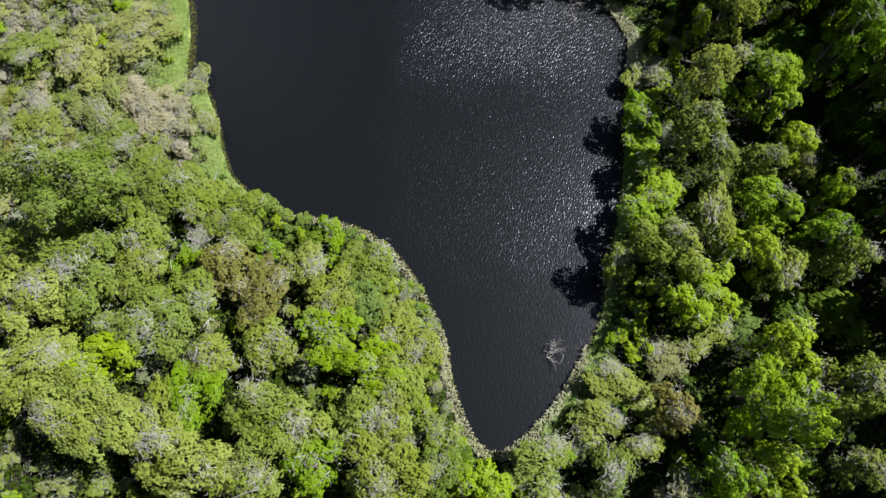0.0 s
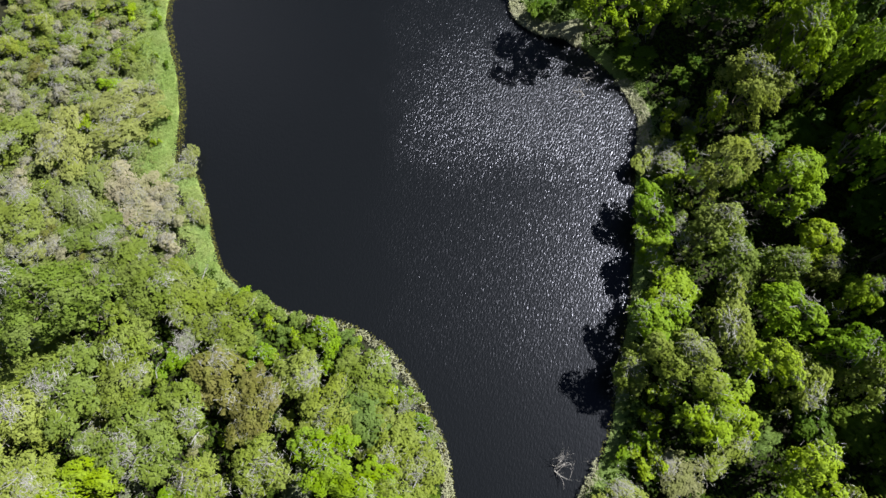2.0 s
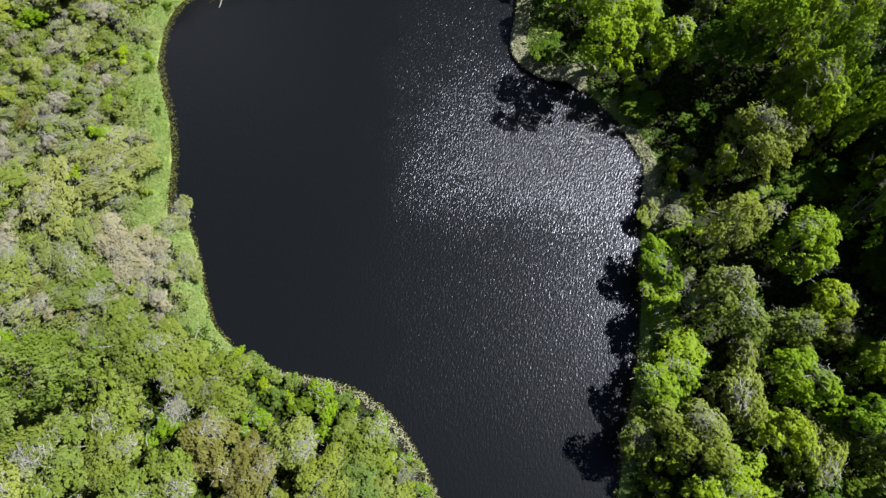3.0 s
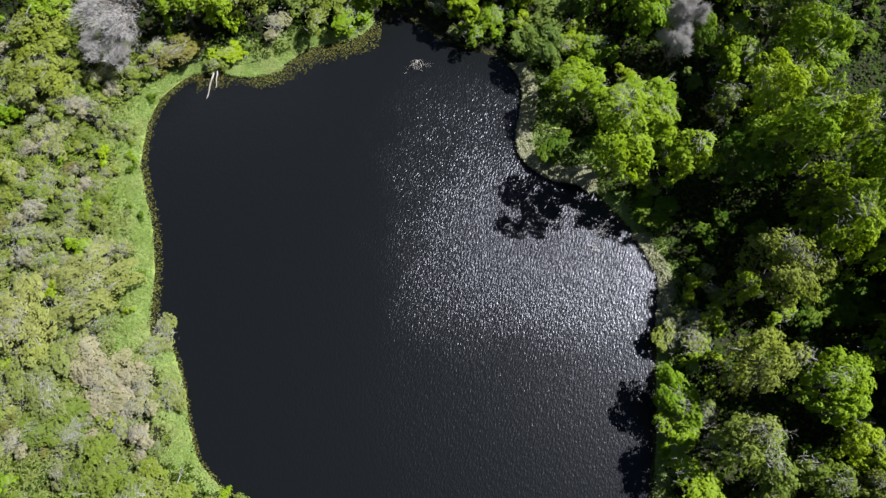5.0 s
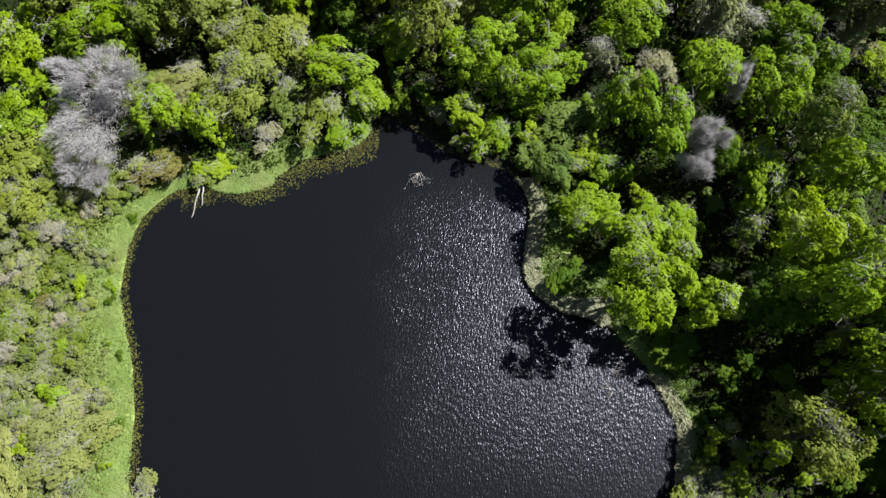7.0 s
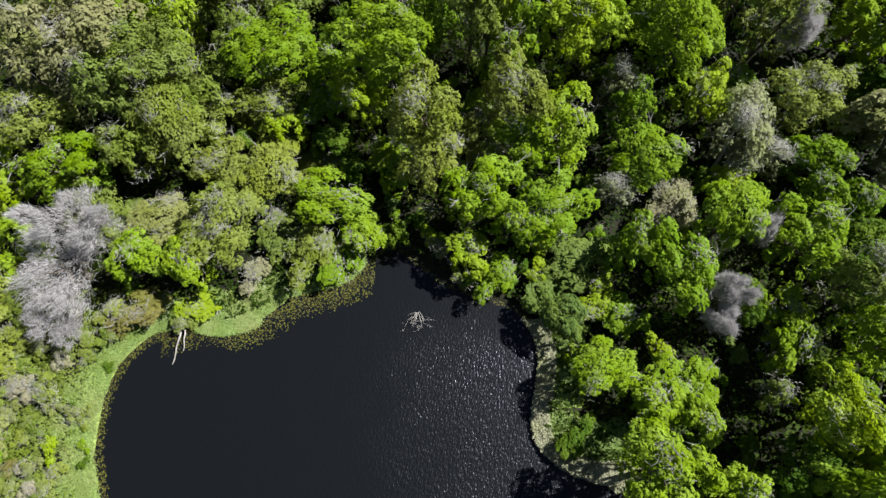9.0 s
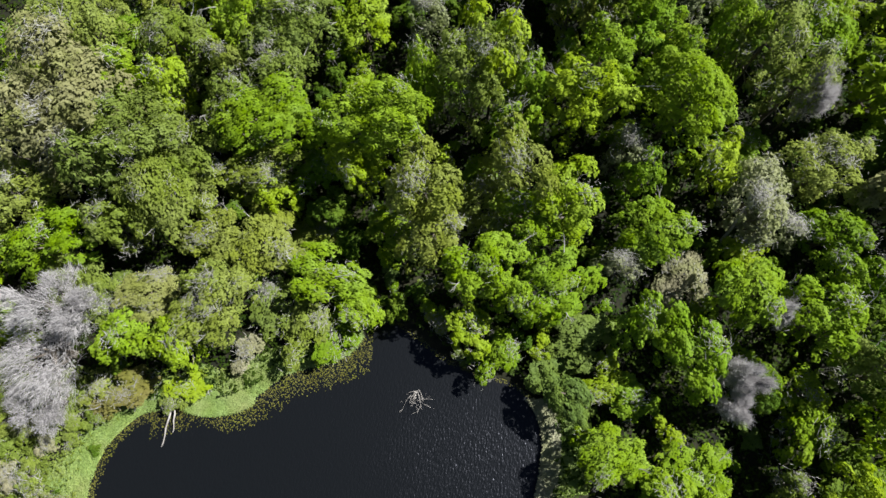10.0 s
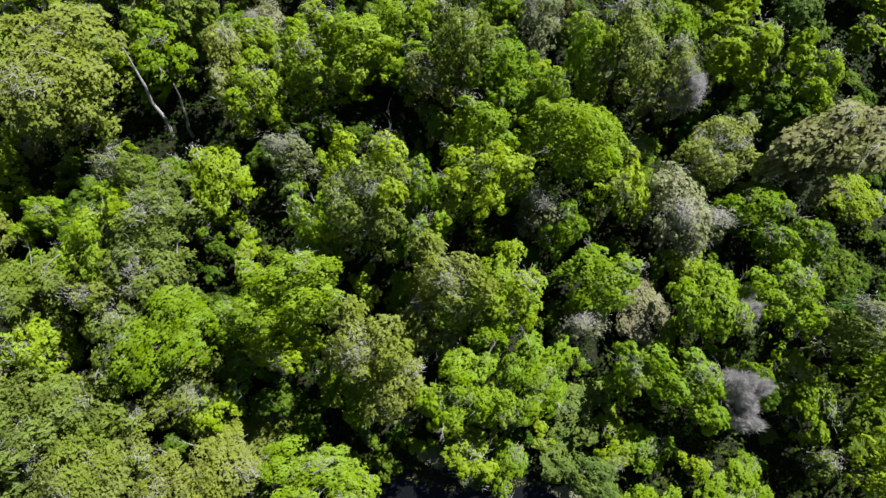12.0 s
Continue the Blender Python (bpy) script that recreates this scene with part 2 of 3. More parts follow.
EAST_BANK = [(9.1, 76.0), (9.8, 73.2), (9.4, 70.0), (8.8, 67.0), (9.4, 64.4), (12.0, 62.3), (15.6, 61.2), (18.6, 58.2), (21.4, 54.4),
             (23.3, 50.0), (22.8, 46.4), (21.8, 41.0), (21.2, 35.0), (20.3, 29.6), (19.2, 24.6), (17.9, 20.0), (16.8, 15.0)]
SOUTH_BANK = [(15.3, 11.4), (12.9, 7.4), (10.4, 4.2), (8.0, 2.0), (5.6, 0.7), (3.2, 1.7), (1.6, 4.7), (0.4, 8.4), (-0.2, 12.2),
              (-2.0, 16.1), (-4.4, 20.1), (-7.2, 23.0), (-11.2, 24.9), (-16.0, 25.8), (-19.0, 27.0)]


def smooth_loop(points, steps=5):
    """A closed Catmull-Rom curve through points."""
    p, out = np.array(points), []
    for i in range(len(p)):
        a, b, c, d = p[i - 1], p[i], p[(i + 1) % len(p)], p[(i + 2) % len(p)]
        for t in np.arange(steps) / steps:
            out.append(0.5 * (2 * b + (c - a) * t + (2 * a - 5 * b + 4 * c - d) * t * t + (3 * b - a - 3 * c + d) * t ** 3))
    return np.array(out)


SHORE = smooth_loop(WEST_BANK + NORTH_BANK + EAST_BANK + SOUTH_BANK)


def off_shore(x, y):
    """Metres from the shoreline: positive on land, negative over the water."""
    q = np.stack([np.asarray(x, float), np.asarray(y, float)], -1).reshape(-1, 2)
    best, inside = np.full(len(q), 1e9), np.zeros(len(q), bool)
    for a, b in zip(SHORE, np.roll(SHORE, -1, 0)):
        e = b - a
        t = np.clip(((q - a) @ e) / (e @ e), 0, 1)
        best = np.minimum(best, np.hypot(*(q - a - t[:, None] * e).T))
        if a[1] != b[1]:
            hit = ((a[1] > q[:, 1]) != (b[1] > q[:, 1])) & (q[:, 0] < e[0] * (q[:, 1] - a[1]) / e[1] + a[0])
            inside ^= hit
    return np.where(inside, -best, best)


def ground_height(x, y, d):
    x, y = np.asarray(x), np.asarray(y)
    wave = 0.10 * np.sin(x * 0.9 + 1.3 * np.sin(y * 0.6)) * np.sin(y * 1.1 + 0.7) + 0.25 * np.sin(x * 0.17 + 2) * np.sin(y * 0.13)
    land = 0.30 * np.tanh(d / 1.2) + (0.9 + wave) * (1 - np.exp(-np.maximum(d, 0) / 9.0))
    return np.where(d > 0, land, 1.6 * np.tanh(d / 2.5))


def meadow_width(x, y):
    """How wide the open grassy margin is."""
    return open_margin(x, y) * (0.85 + 0.3 * math.sin(y * 0.9 + 2 * math.sin(y * 0.37)) + 0.12 * math.sin(y * 2.3 + x))


def open_margin(x, y):
    if x < -20 and 28 < y < 41:
        return 2.2
    if x < -28 and y < 74.5:
        return 3.6
    if y > 74 and x < -9:
        return 2.4
    if 6 < x < 18 and 60 < y < 76:
        return 4.8
    if x > 10 and y < 24:
        return 2.0
    if x > 15 and 14 <= y < 60:
        return 1.9
    return 0.0


def stretch_axis(low, high, step, far):
    inner = np.arange(low, high + step / 2, step)
    outer = np.geomspace(4, far, 14)
    return np.concatenate([low - outer[::-1], inner, high + outer])


gx, gy = stretch_axis(-64, 64, 0.9, 1800), stretch_axis(-22, 150, 0.9, 1800)
mx, my = np.meshgrid(gx, gy)
gd = off_shore(mx.ravel(), my.ravel())
gz = ground_height(mx.ravel(), my.ravel(), gd)
index = np.arange(mx.size).reshape(mx.shape)
quads = np.stack([index[:-1, :-1], index[:-1, 1:], index[1:, 1:], index[1:, :-1]], -1).reshape(-1, 4)
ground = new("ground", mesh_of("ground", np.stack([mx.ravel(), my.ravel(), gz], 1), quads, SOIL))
ground.data.polygons.foreach_set("use_smooth", [True] * len(ground.data.polygons))
ground.data.materials.append(TURF)
centre = np.stack([mx.ravel(), my.ravel()], 1)[quads].mean(1)
edge = off_shore(centre[:, 0], centre[:, 1])
reach = np.array([meadow_width(*c) for c in centre])
grassy = (edge > 0) & (reach > 0) & (edge < reach + 0.4)
ground.data.polygons.foreach_set("material_index", grassy.astype(np.int32))
tagged(ground, "forest soil round the pond, coloured near black for canopy shade", "ground", kind="structure")

wx, wy = np.meshgrid(np.linspace(-39, 27, 34), np.linspace(-3, 89, 47))
windex = np.arange(wx.size).reshape(wx.shape)
wquads = np.stack([windex[:-1, :-1], windex[:-1, 1:], windex[1:, 1:], windex[1:, :-1]], -1).reshape(-1, 4)
water = new("water", mesh_of("water", np.stack([wx.ravel(), wy.ravel(), 0 * wx.ravel()], 1), wquads, WATER))
tagged(water, "dark rippled pond water glinting in the sun", "pond", kind="structure")

# ---- trees: x, y, height, crown radius ----
GREEN_A = [
    (3.9, -2, 5, 2.4), (25, -0.8, 9.5, 2.2), (22, -0.4, 5.4, 1.4), (-11.3, -0.4, 7, 2.8),
    (29.4, 6, 12.5, 3.3), (-23.6, 6.1, 6, 3), (-33.3, 9.1, 7, 3.2), (-7.3, 9.3, 5.5, 3),
    (-11.3, 12.1, 5.5, 3.1), (18.4, 12.8, 2.1, 1.3), (37.4, 21.6, 10.9, 2.4), (39.1, 26.4, 9.2, 1.9),
    (29.1, 47.3, 8.7, 1.3), (25.6, 48.6, 2.7, 1.3), (40, 55, 15, 2.2), (34.4, 67, 14.5, 3),
    (38.8, 72.9, 14.1, 2.6), (32.8, 73.7, 7.4, 2.6), (43.4, 75.9, 4.8, 2.6), (33, 77.4, 6.9, 2.2),
    (29.4, 78.2, 7.9, 1.5), (15.6, 78.4, 4.2, 2.1),
]
GREEN_B = [
    (4.8, 81.4, 4, 2), (-11.9, 82.7, 2.6, 2.5), (41.1, 87.6, 9.5, 2.2), (38.7, 88, 9.4, 2.5),
    (50.6, 89.3, 4.8, 2.6), (-46.5, 90.8, 9.8, 3.3), (-38.3, 91.6, 10.7, 3), (38.4, 92.8, 10.1, 2.6),
    (-17.7, 96.6, 7.7, 2.2), (-8.9, 99, 11.7, 2.6), (-14.4, 99.9, 6.7, 2.3), (49.9, 101.8, 12.7, 2.8),
    (-13.3, 103.2, 9.6, 2.3), (-18.4, 103.5, 12.8, 3.9), (23.7, 105.9, 16.9, 4.1), (45.3, 109.3, 12.8, 3.2),
    (-2.1, 109.7, 7.2, 2.6), (-23.4, 118.2, 7.2, 2.6), (14.6, 122.7, 7.2, 2.6), (10.7, 125.4, 6.7, 3.1),
]
YELLOW_A = [
    (29.4, -0.4, 8.5, 2.1), (30.4, 3.5, 14.1, 2.2), (32.3, 10, 8.8, 2.5), (25.3, 16.2, 7.8, 3),
    (30.3, 20.8, 9.6, 2.3), (21.8, 24.2, 6, 2.6), (33.4, 24.9, 9, 2.8), (23.4, 28.4, 5.2, 2.8),
    (38.2, 32.5, 7.2, 2.1), (22.5, 33.8, 2.7, 2.1), (22.5, 37, 5.5, 2.4), (34.5, 37.2, 12.1, 3.2),
    (33.4, 60.6, 17.6, 2.6), (25.5, 60.8, 11.2, 2.4), (18.7, 62.1, 13.5, 3.4), (36.2, 65.1, 15.1, 1.9),
    (23.3, 67, 6.8, 2), (19.6, 68.7, 6.4, 2.5), (21.8, 69.4, 4.8, 2.9), (15, 71.3, 7.1, 2.7),
    (17.6, 76.9, 4.3, 2.3), (-26.1, 78.2, 1.2, 2),
]
YELLOW_B = [
    (22.3, 81.1, 10.3, 3.3), (-25.8, 82.1, 7.6, 2.5), (-31.1, 82.2, 9, 2.5), (1.8, 83, 5.6, 2.5),
    (-45.8, 83.2, 7.8, 3), (34.2, 83.4, 11.7, 3.3), (18.7, 83.7, 8.9, 2.4), (27.8, 85.8, 11.7, 3.4),
    (-9.3, 86, 4.9, 2.5), (5.9, 86.6, 9.9, 1.8), (10.3, 87.9, 9, 3.1), (-12.4, 88.2, 7, 3),
    (3.3, 89.6, 11.1, 2.9), (20.7, 92.8, 10.4, 3.1), (7.4, 94, 9.6, 2.7), (-5.7, 94, 4.7, 2.7),
    (11.5, 95.1, 11.9, 2.9), (19.1, 98.6, 10.4, 1.9), (27.2, 99.3, 10.5, 2.4), (-6.9, 101.5, 17.7, 3.5),
    (6.5, 103.3, 12.8, 2.3), (13.1, 105.3, 15.4, 3),
]
YELLOW_C = [
    (-2, 106.4, 16.4, 2.1), (7.7, 107.2, 14.6, 2.3), (-32.6, 107.6, 15.2, 2.3), (-28.9, 107.6, 13.6, 2.3),
    (4.5, 108.8, 19.1, 3.1), (14.9, 110.7, 15.9, 2.8), (23.3, 112, 14.3, 1.9), (29, 112.4, 15.6, 2.1),
    (-20.9, 113.5, 17, 2.6), (20.2, 114.2, 14.6, 3.1), (25, 114.6, 7.2, 2.6), (39.7, 115.1, 12.2, 3.2),
    (-9.5, 117.9, 9.7, 2.9), (8.1, 124.6, 14.8, 3.3), (-2.9, 125, 12.3, 2.6), (4.4, 125.3, 13.2, 3.1),
    (13.7, 126.6, 11.6, 2.6), (20.3, 122.4, 9.5, 2.8),
]
LIGHT_A = [
    (-16.6, -0.4, 8, 3.4), (-5.2, -0.4, 7, 3.4), (-0.7, -0.4, 5, 2.4), 
    (-0.7, 2.6, 4, 2.2), (-26.6, 3.5, 7, 3.1),
    (-4.9, 3.5, 6, 2.7), (-8.6, 4, 6, 2.9), (-16.4, 5, 7, 3.5), (36.1, 7, 11.9, 2.8),
    (-4.5, 7.2, 5.5, 3), (-22.5, 9.8, 6, 2.7), (-2.5, 10.7, 3.5, 2.4), (-16.6, 10.9, 6, 2.8),
    (26.8, 12.9, 2.5, 2.5), (-4.8, 13.5, 4, 2.6), (-11, 15, 5, 3.1),
    (-25.8, 16.2, 5, 2.9), (38.1, 18.6, 10.7, 2.1),
]
LIGHT_B = [
    (-30.5, 18.9, 6, 3.2), (33.4, 19, 8.4, 2.5), (-7.8, 19.3, 4.5, 3.2), (18.4, 19.8, 4.6, 2.2),
    (22.8, 20.1, 9.6, 3), (-40.1, 20.8, 8, 4.7), (-31.2, 23.2, 6, 2.6), (27.5, 23.6, 8.8, 2.7),
    (-21.9, 24.5, 4, 3), (-35.9, 25.5, 15.6, 4.6), (-26.4, 27.1, 4, 3.4), (-29.9, 28.1, 5, 3.4),
    (37.6, 29.3, 7.1, 1.5), (33.2, 29.3, 8.7, 2.2), (29.4, 29.7, 8, 2.4), (26.6, 32.9, 10.5, 2.7),
    (28.8, 39.8, 11.6, 2.9), (31.6, 48.7, 11.7, 3), (27.1, 49.6, 3.8, 0.9), (-46.4, 72.9, 4.7, 3),
    (-42.5, 77.9, 4.7, 2.7), (-46.6, 78.9, 5.9, 3.6),
]
LIGHT_C = [
    (-14.6, 83.8, 4, 2.6), (-23.7, 87.8, 8.1, 2.4), (-18.6, 92, 7, 3.3), (-23.5, 92.2, 7.1, 2.6),
    (-1.5, 92.4, 11.9, 2.8), (-33.1, 92.9, 10.9, 2.3), (-14.7, 93.3, 2.2, 2.4), (-28.9, 95.7, 12.1, 3.9),
    (-2.2, 97, 15.5, 3), (-25, 97.7, 7.9, 2.4), (6.8, 98.8, 14.2, 2.9), (-19.3, 99.4, 8, 2.7),
    (-25.9, 101.3, 10.2, 3.1), (-22.2, 106.5, 12.5, 2.6), (-30.5, 109.7, 5.7, 3), (-23.1, 111, 14.1, 1.8),
    (-29.4, 112.1, 14.2, 2.9), (-15.9, 118.5, 7.9, 2.7), (13.4, 118.9, 11, 2.5), (-17.2, 118.9, 16.8, 2),
    (-40.4, 123.5, 5.4, 2.6), (-33.2, 123.9, 9.6, 2.6),
]
LIGHT_D = [
    (18.1, 119.3, 16.9, 2.7), (-4.7, 130.3, 12.6, 2.5), (-20.2, 133.1, 15.5, 5.9), (-6.1, 136.3, 11.6, 2.3),
]
PALE_A = [
    (-29.1, 12.9, 6.6, 3.6),
    (-12.6, 3, 7, 2.9),
    (-22.4, 0.1, 9, 3.9),
    (-31.8, 3.4, 9.6, 4.4),
    (15.4, -0.9, 5.6, 2.4), (8.7, -0.4, 4.5, 2.7), (37.2, -0.4, 8.5, 1.9), (18.5, 1.6, 4.5, 2.1),
    (14.6, 3.7, 3.6, 2.2), (17.4, 7.3, 2.9, 2.9), (-38.1, 9, 8, 4.1), (-39.6, 15.5, 8, 3.7),
    (-35.6, 18.1, 7, 3.8), (-14.7, 19.2, 5, 2.6), (-32.7, 30.8, 3.2, 2.8), (-37.5, 34.7, 2.6, 2.8),
    (-45.6, 36.4, 3.2, 2.8), (25.1, 43.1, 3.3, 1.6), (23.2, 44.2, 2.2, 2), (-48.4, 45.6, 3.9, 3),
    (38, 57.3, 6.8, 1.2), (30.8, 69, 5.8, 1.5), (38.4, 78.8, 14.2, 2.5), (-18, 85.8, 2.8, 2.4),
    (-22.5, 85.9, 8.2, 3), (-34.8, 87.1, 2.1, 3.4),
]
PALE_B = [
    (-37.6, 88.4, 6.7, 2.8), (-41.7, 94.6, 13.6, 2.6), (3.1, 95.8, 7.1, 2.5), (-33.5, 98.2, 15.7, 2.4),
    (37.6, 99.1, 11.4, 3.1), (-30.7, 101.3, 14.4, 3.7), (2, 106.2, 19.2, 2.8), (35.1, 107.7, 13.2, 2.6),
    (-19.2, 110.4, 13.3, 3), (32.1, 112.1, 15, 3.3), (-36.7, 112.4, 17.5, 4), (-16.7, 112.9, 15.2, 2.9),
    (-43.1, 118.4, 5.4, 2.6),
]
# mostly crowns in shade, which their dark leaf colour paints in
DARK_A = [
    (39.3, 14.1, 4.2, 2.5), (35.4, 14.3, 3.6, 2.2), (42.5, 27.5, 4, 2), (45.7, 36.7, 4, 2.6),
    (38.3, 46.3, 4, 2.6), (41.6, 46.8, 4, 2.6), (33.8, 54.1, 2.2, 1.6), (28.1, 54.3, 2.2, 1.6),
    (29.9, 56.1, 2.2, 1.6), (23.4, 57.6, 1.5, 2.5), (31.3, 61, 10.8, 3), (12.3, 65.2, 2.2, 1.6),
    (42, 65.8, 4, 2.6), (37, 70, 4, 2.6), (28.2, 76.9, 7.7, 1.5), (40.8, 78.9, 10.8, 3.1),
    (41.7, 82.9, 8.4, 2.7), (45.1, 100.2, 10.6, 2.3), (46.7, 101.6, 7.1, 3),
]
BLUISH_A = [
    (-8.2, 15.7, 4.5, 2.9), (-18.6, 26.8, 2.2, 1.6), (11.7, 77.4, 5.9, 2.3), (10.2, 78.9, 2, 2.4),
    (13.1, 82.8, 3.4, 2.7), (53.7, 108.4, 11.6, 2.4),
]
GREY_A = [
    (17.4, 89.6, 7, 1.9), (32, 94.1, 8, 2.4), (29.6, 95.4, 12.6, 3.1), (17.6, 101.7, 10.2, 1.8),
    (-3, 117.5, 9.7, 1.9), (27.6, 120.7, 12.6, 2.7),
]
TAN_A = [
    (20.9, -2.1, 5.5, 2), (22.9, 10.1, 2.3, 2.3), (47.5, 94.3, 14.1, 4.3), (-39.8, 100.5, 17.8, 3),
    (-36.8, 104.7, 19.4, 5),
]
HEATHER_A = [
    (-34, 39.3, 2.3, 3), (-20.5, 81.4, 2.1, 1.6), (23.6, 88.6, 4.4, 2.7),
]
RUSSET_A = [
    (21.7, 5.5, 7.5, 2.3), (-17.9, 16.8, 5, 3.2), (-22.3, 18.7, 4.5, 2.9), (-31.7, 77.7, 2.6, 2.6),
    (34.1, 124.2, 7.7, 1.2),
]
SANDY_A = [
    (-27.6, 37.2, 1.3, 1.6), (-39.7, 38.6, 3.2, 3), (-30.3, 42.3, 1.4, 1.5), (-28.9, 44.2, 1.3, 1.3),
    (-42.4, 44.8, 3.9, 3.2), (-36.6, 48.7, 3.9, 3.2), (-30.5, 87.5, 4, 3),
]
BARE_A = [
    (25.5, 75.6, 7.7, 1.5), (-38.2, 76.5, 5.7, 2.8), (26.4, 78.5, 9.6, 2), (-38.1, 81.2, 8.5, 4.6),
    (31, 84.5, 11, 1.3), (-37.7, 85.5, 11.6, 3.3), (37.2, 107.1, 12.2, 1.8),
]
PLANTED = [
    ("green", GREEN_A), ("green", GREEN_B), ("yellow", YELLOW_A), ("yellow", YELLOW_B), ("yellow", YELLOW_C),
    ("light", LIGHT_A), ("light", LIGHT_B), ("light", LIGHT_C), ("light", LIGHT_D), ("pale", PALE_A),
    ("pale", PALE_B), ("dark", DARK_A), ("bluish", BLUISH_A), ("grey", GREY_A), ("tan", TAN_A),
    ("heather", HEATHER_A), ("russet", RUSSET_A), ("sandy", SANDY_A), ("bare", BARE_A),
]
LABELS = {
    "green": "green broadleaf tree with a rounded leafy crown",
    "light": "light green broadleaf tree with a soft uneven crown",
    "yellow": "bright yellow-green broadleaf tree with a lumpy crown",
    "pale": "pale green willow-like tree with some bare grey twigs",
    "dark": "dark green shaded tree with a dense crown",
    "bluish": "blue-green broadleaf tree with soft foliage",
    "grey": "grey-green lichen-covered tree with thin foliage",
    "tan": "large olive-tan tree with a broad crown",
    "heather": "faded beige heath bush with dry tips",
    "russet": "russet-brown bush with drying leaves",
    "sandy": "pale sandy-green bush in the heath",
    "bare": "bare dead tree with silvery grey twigs",
}
SIZES = {"bush": (1.7, 3.6), "small": (2.5, 6.5), "middle": (3.4, 10.0), "large": (4.6, 14.0)}
SHAPES = {}


def crown_mesh(size, variant, material, thin=1.0, coarse=1.0, feathery=0.0):
    """An uneven crown: a few boughs at different heights, each with leafy lobes on it."""
    r0, h0 = SIZES[size]
    rng = np.random.default_rng(100 + variant * 7 + list(SIZES).index(size))
    boughs = [(rng.normal(0, 0.1), rng.normal(0, 0.1), 1.0, rng.uniform(0.45, 0.62))]
    count = {"bush": 3, "small": 4, "middle": 6, "large": 8}[size]
    for i in range(count):
        a, rho = i * 6.28 / count + rng.uniform(-0.6, 0.6), rng.uniform(0.38, 0.74)
        boughs.append((rho * math.cos(a), rho * math.sin(a), 1.0 - rng.uniform(0.03, 0.30), rng.uniform(0.28, 0.52)))
    each = {"bush": 7, "small": 8, "middle": 9, "large": 10}[size]
    lobes = []
    for bx, by, top, br in boughs:
        bx, by = bx + rng.normal(0, 0.05), by + rng.normal(0, 0.05)
        for i in range(each):
            rho = math.sqrt((i + 0.3) / each)
            a = i * 2.4 + rng.uniform(-0.5, 0.5)
            rl = br * r0 * rng.uniform(0.30, 0.50)
            z = h0 * (top - 0.30 * br * rho ** 2 - rng.uniform(0, 0.06)) - rl
            lobes.append(((bx + br * 0.8 * rho * math.cos(a)) * r0, (by + br * 0.8 * rho * math.sin(a)) * r0, z, rl))
        for i in range(each // 2 + 1):
            a, low = i * 2.4 + rng.uniform(0, 6), rng.uniform(0.0, 1.0)
            rl = br * r0 * rng.uniform(0.30, 0.48)
            lobes.append(((bx + br * 0.7 * math.cos(a)) * r0, (by + br * 0.7 * math.sin(a)) * r0, h0 * top * (0.25 + 0.45 * low), rl))
    lobes = np.array(lobes)
    length = {"bush": 0.25, "small": 0.26, "middle": 0.27, "large": 0.28}[size] * coarse
    pos, out = [], []
    for j, (x, y, z, rl) in enumerate(lobes):
        tufts = unit(rng.normal(0, 1, (int(8 + 10 * rl), 3)) + np.array([x, y, 0]) / r0 * 0.8 + np.array([0, 0, 0.5]))
        tufts = tufts[tufts[:, 2] > -0.3]
        swell = rng.uniform(0.84 - 0.1 * feathery, 1.2 + 0.1 * feathery, len(tufts))
        low = 0.48 if z < 0.5 * h0 else 1.0
        k = int(thin * low * 74 * rl * rl / (length / 0.4) ** 2) + 10
        pick = rng.integers(0, len(tufts), k)
        d = unit(tufts[pick] + rng.normal(0, 0.25, (k, 3)))
        p = np.array([x, y, z]) + d * (rl * swell[pick] * rng.uniform(0.9 - 0.1 * feathery, 1.08 + 0.12 * feathery, k))[:, None] * np.array([1, 1, 0.9])
        far = np.linalg.norm(p[:, None] - lobes[None, :, :3], axis=2) > 0.72 * lobes[None, :, 3]
        keep = far.all(1)
        pos.append(p[keep])
        out.append(d[keep])
    v, f = leaf_faces(rng, np.concatenate(pos), np.concatenate(out), length, length * 0.7)
    if thin > 0.5:
        # the shaded inner foliage
        k = 4 * len(lobes)
        pick = rng.integers(0, len(lobes), k)
        d = unit(rng.normal(0, 1, (k, 3)) + np.array([0, 0, 0.6]))
        v2, f2 = leaf_faces(rng, lobes[pick, :3] + d * lobes[pick, 3:] * 0.5, d, length * 1.5, length * 1.4)
        v, f = np.concatenate([v, v2]), np.concatenate([f, f2 + len(v)])
    return mesh_of("crown", v, f, material), lobes


def trunk_mesh(size, variant, lobes, material):
    r0, h0 = SIZES[size]
    rng = np.random.default_rng(500 + variant)
    verts, faces = [], []
    top = h0 * (0.55 if size == "bush" else 0.75)
    girth = 0.022 * h0 + 0.03
    pts = [(rng.normal(0, 0.05) * i, rng.normal(0, 0.05) * i, top * i / 5 - 0.25 * (i == 0)) for i in range(6)]
    tube(verts, faces, pts, [girth * (1.25 - 0.2 * i) for i in range(6)], 6)
    for x, y, z, rl in lobes[:: 18 if size == "bush" else 11]:
        i = int(rng.integers(1, 5))
        a, b = Vector(pts[i]), Vector((x, y, z))
        mid = a.lerp(b, 0.5) + Vector((0, 0, -0.06 * h0))
        faces.append((6 * i, len(verts), len(verts) + 1))
        tube(verts, faces, [tuple(a), tuple(mid), tuple(b)], [girth * 0.5, girth * 0.33, girth * 0.12], 4)
    return mesh_of("trunk", verts, faces, material)


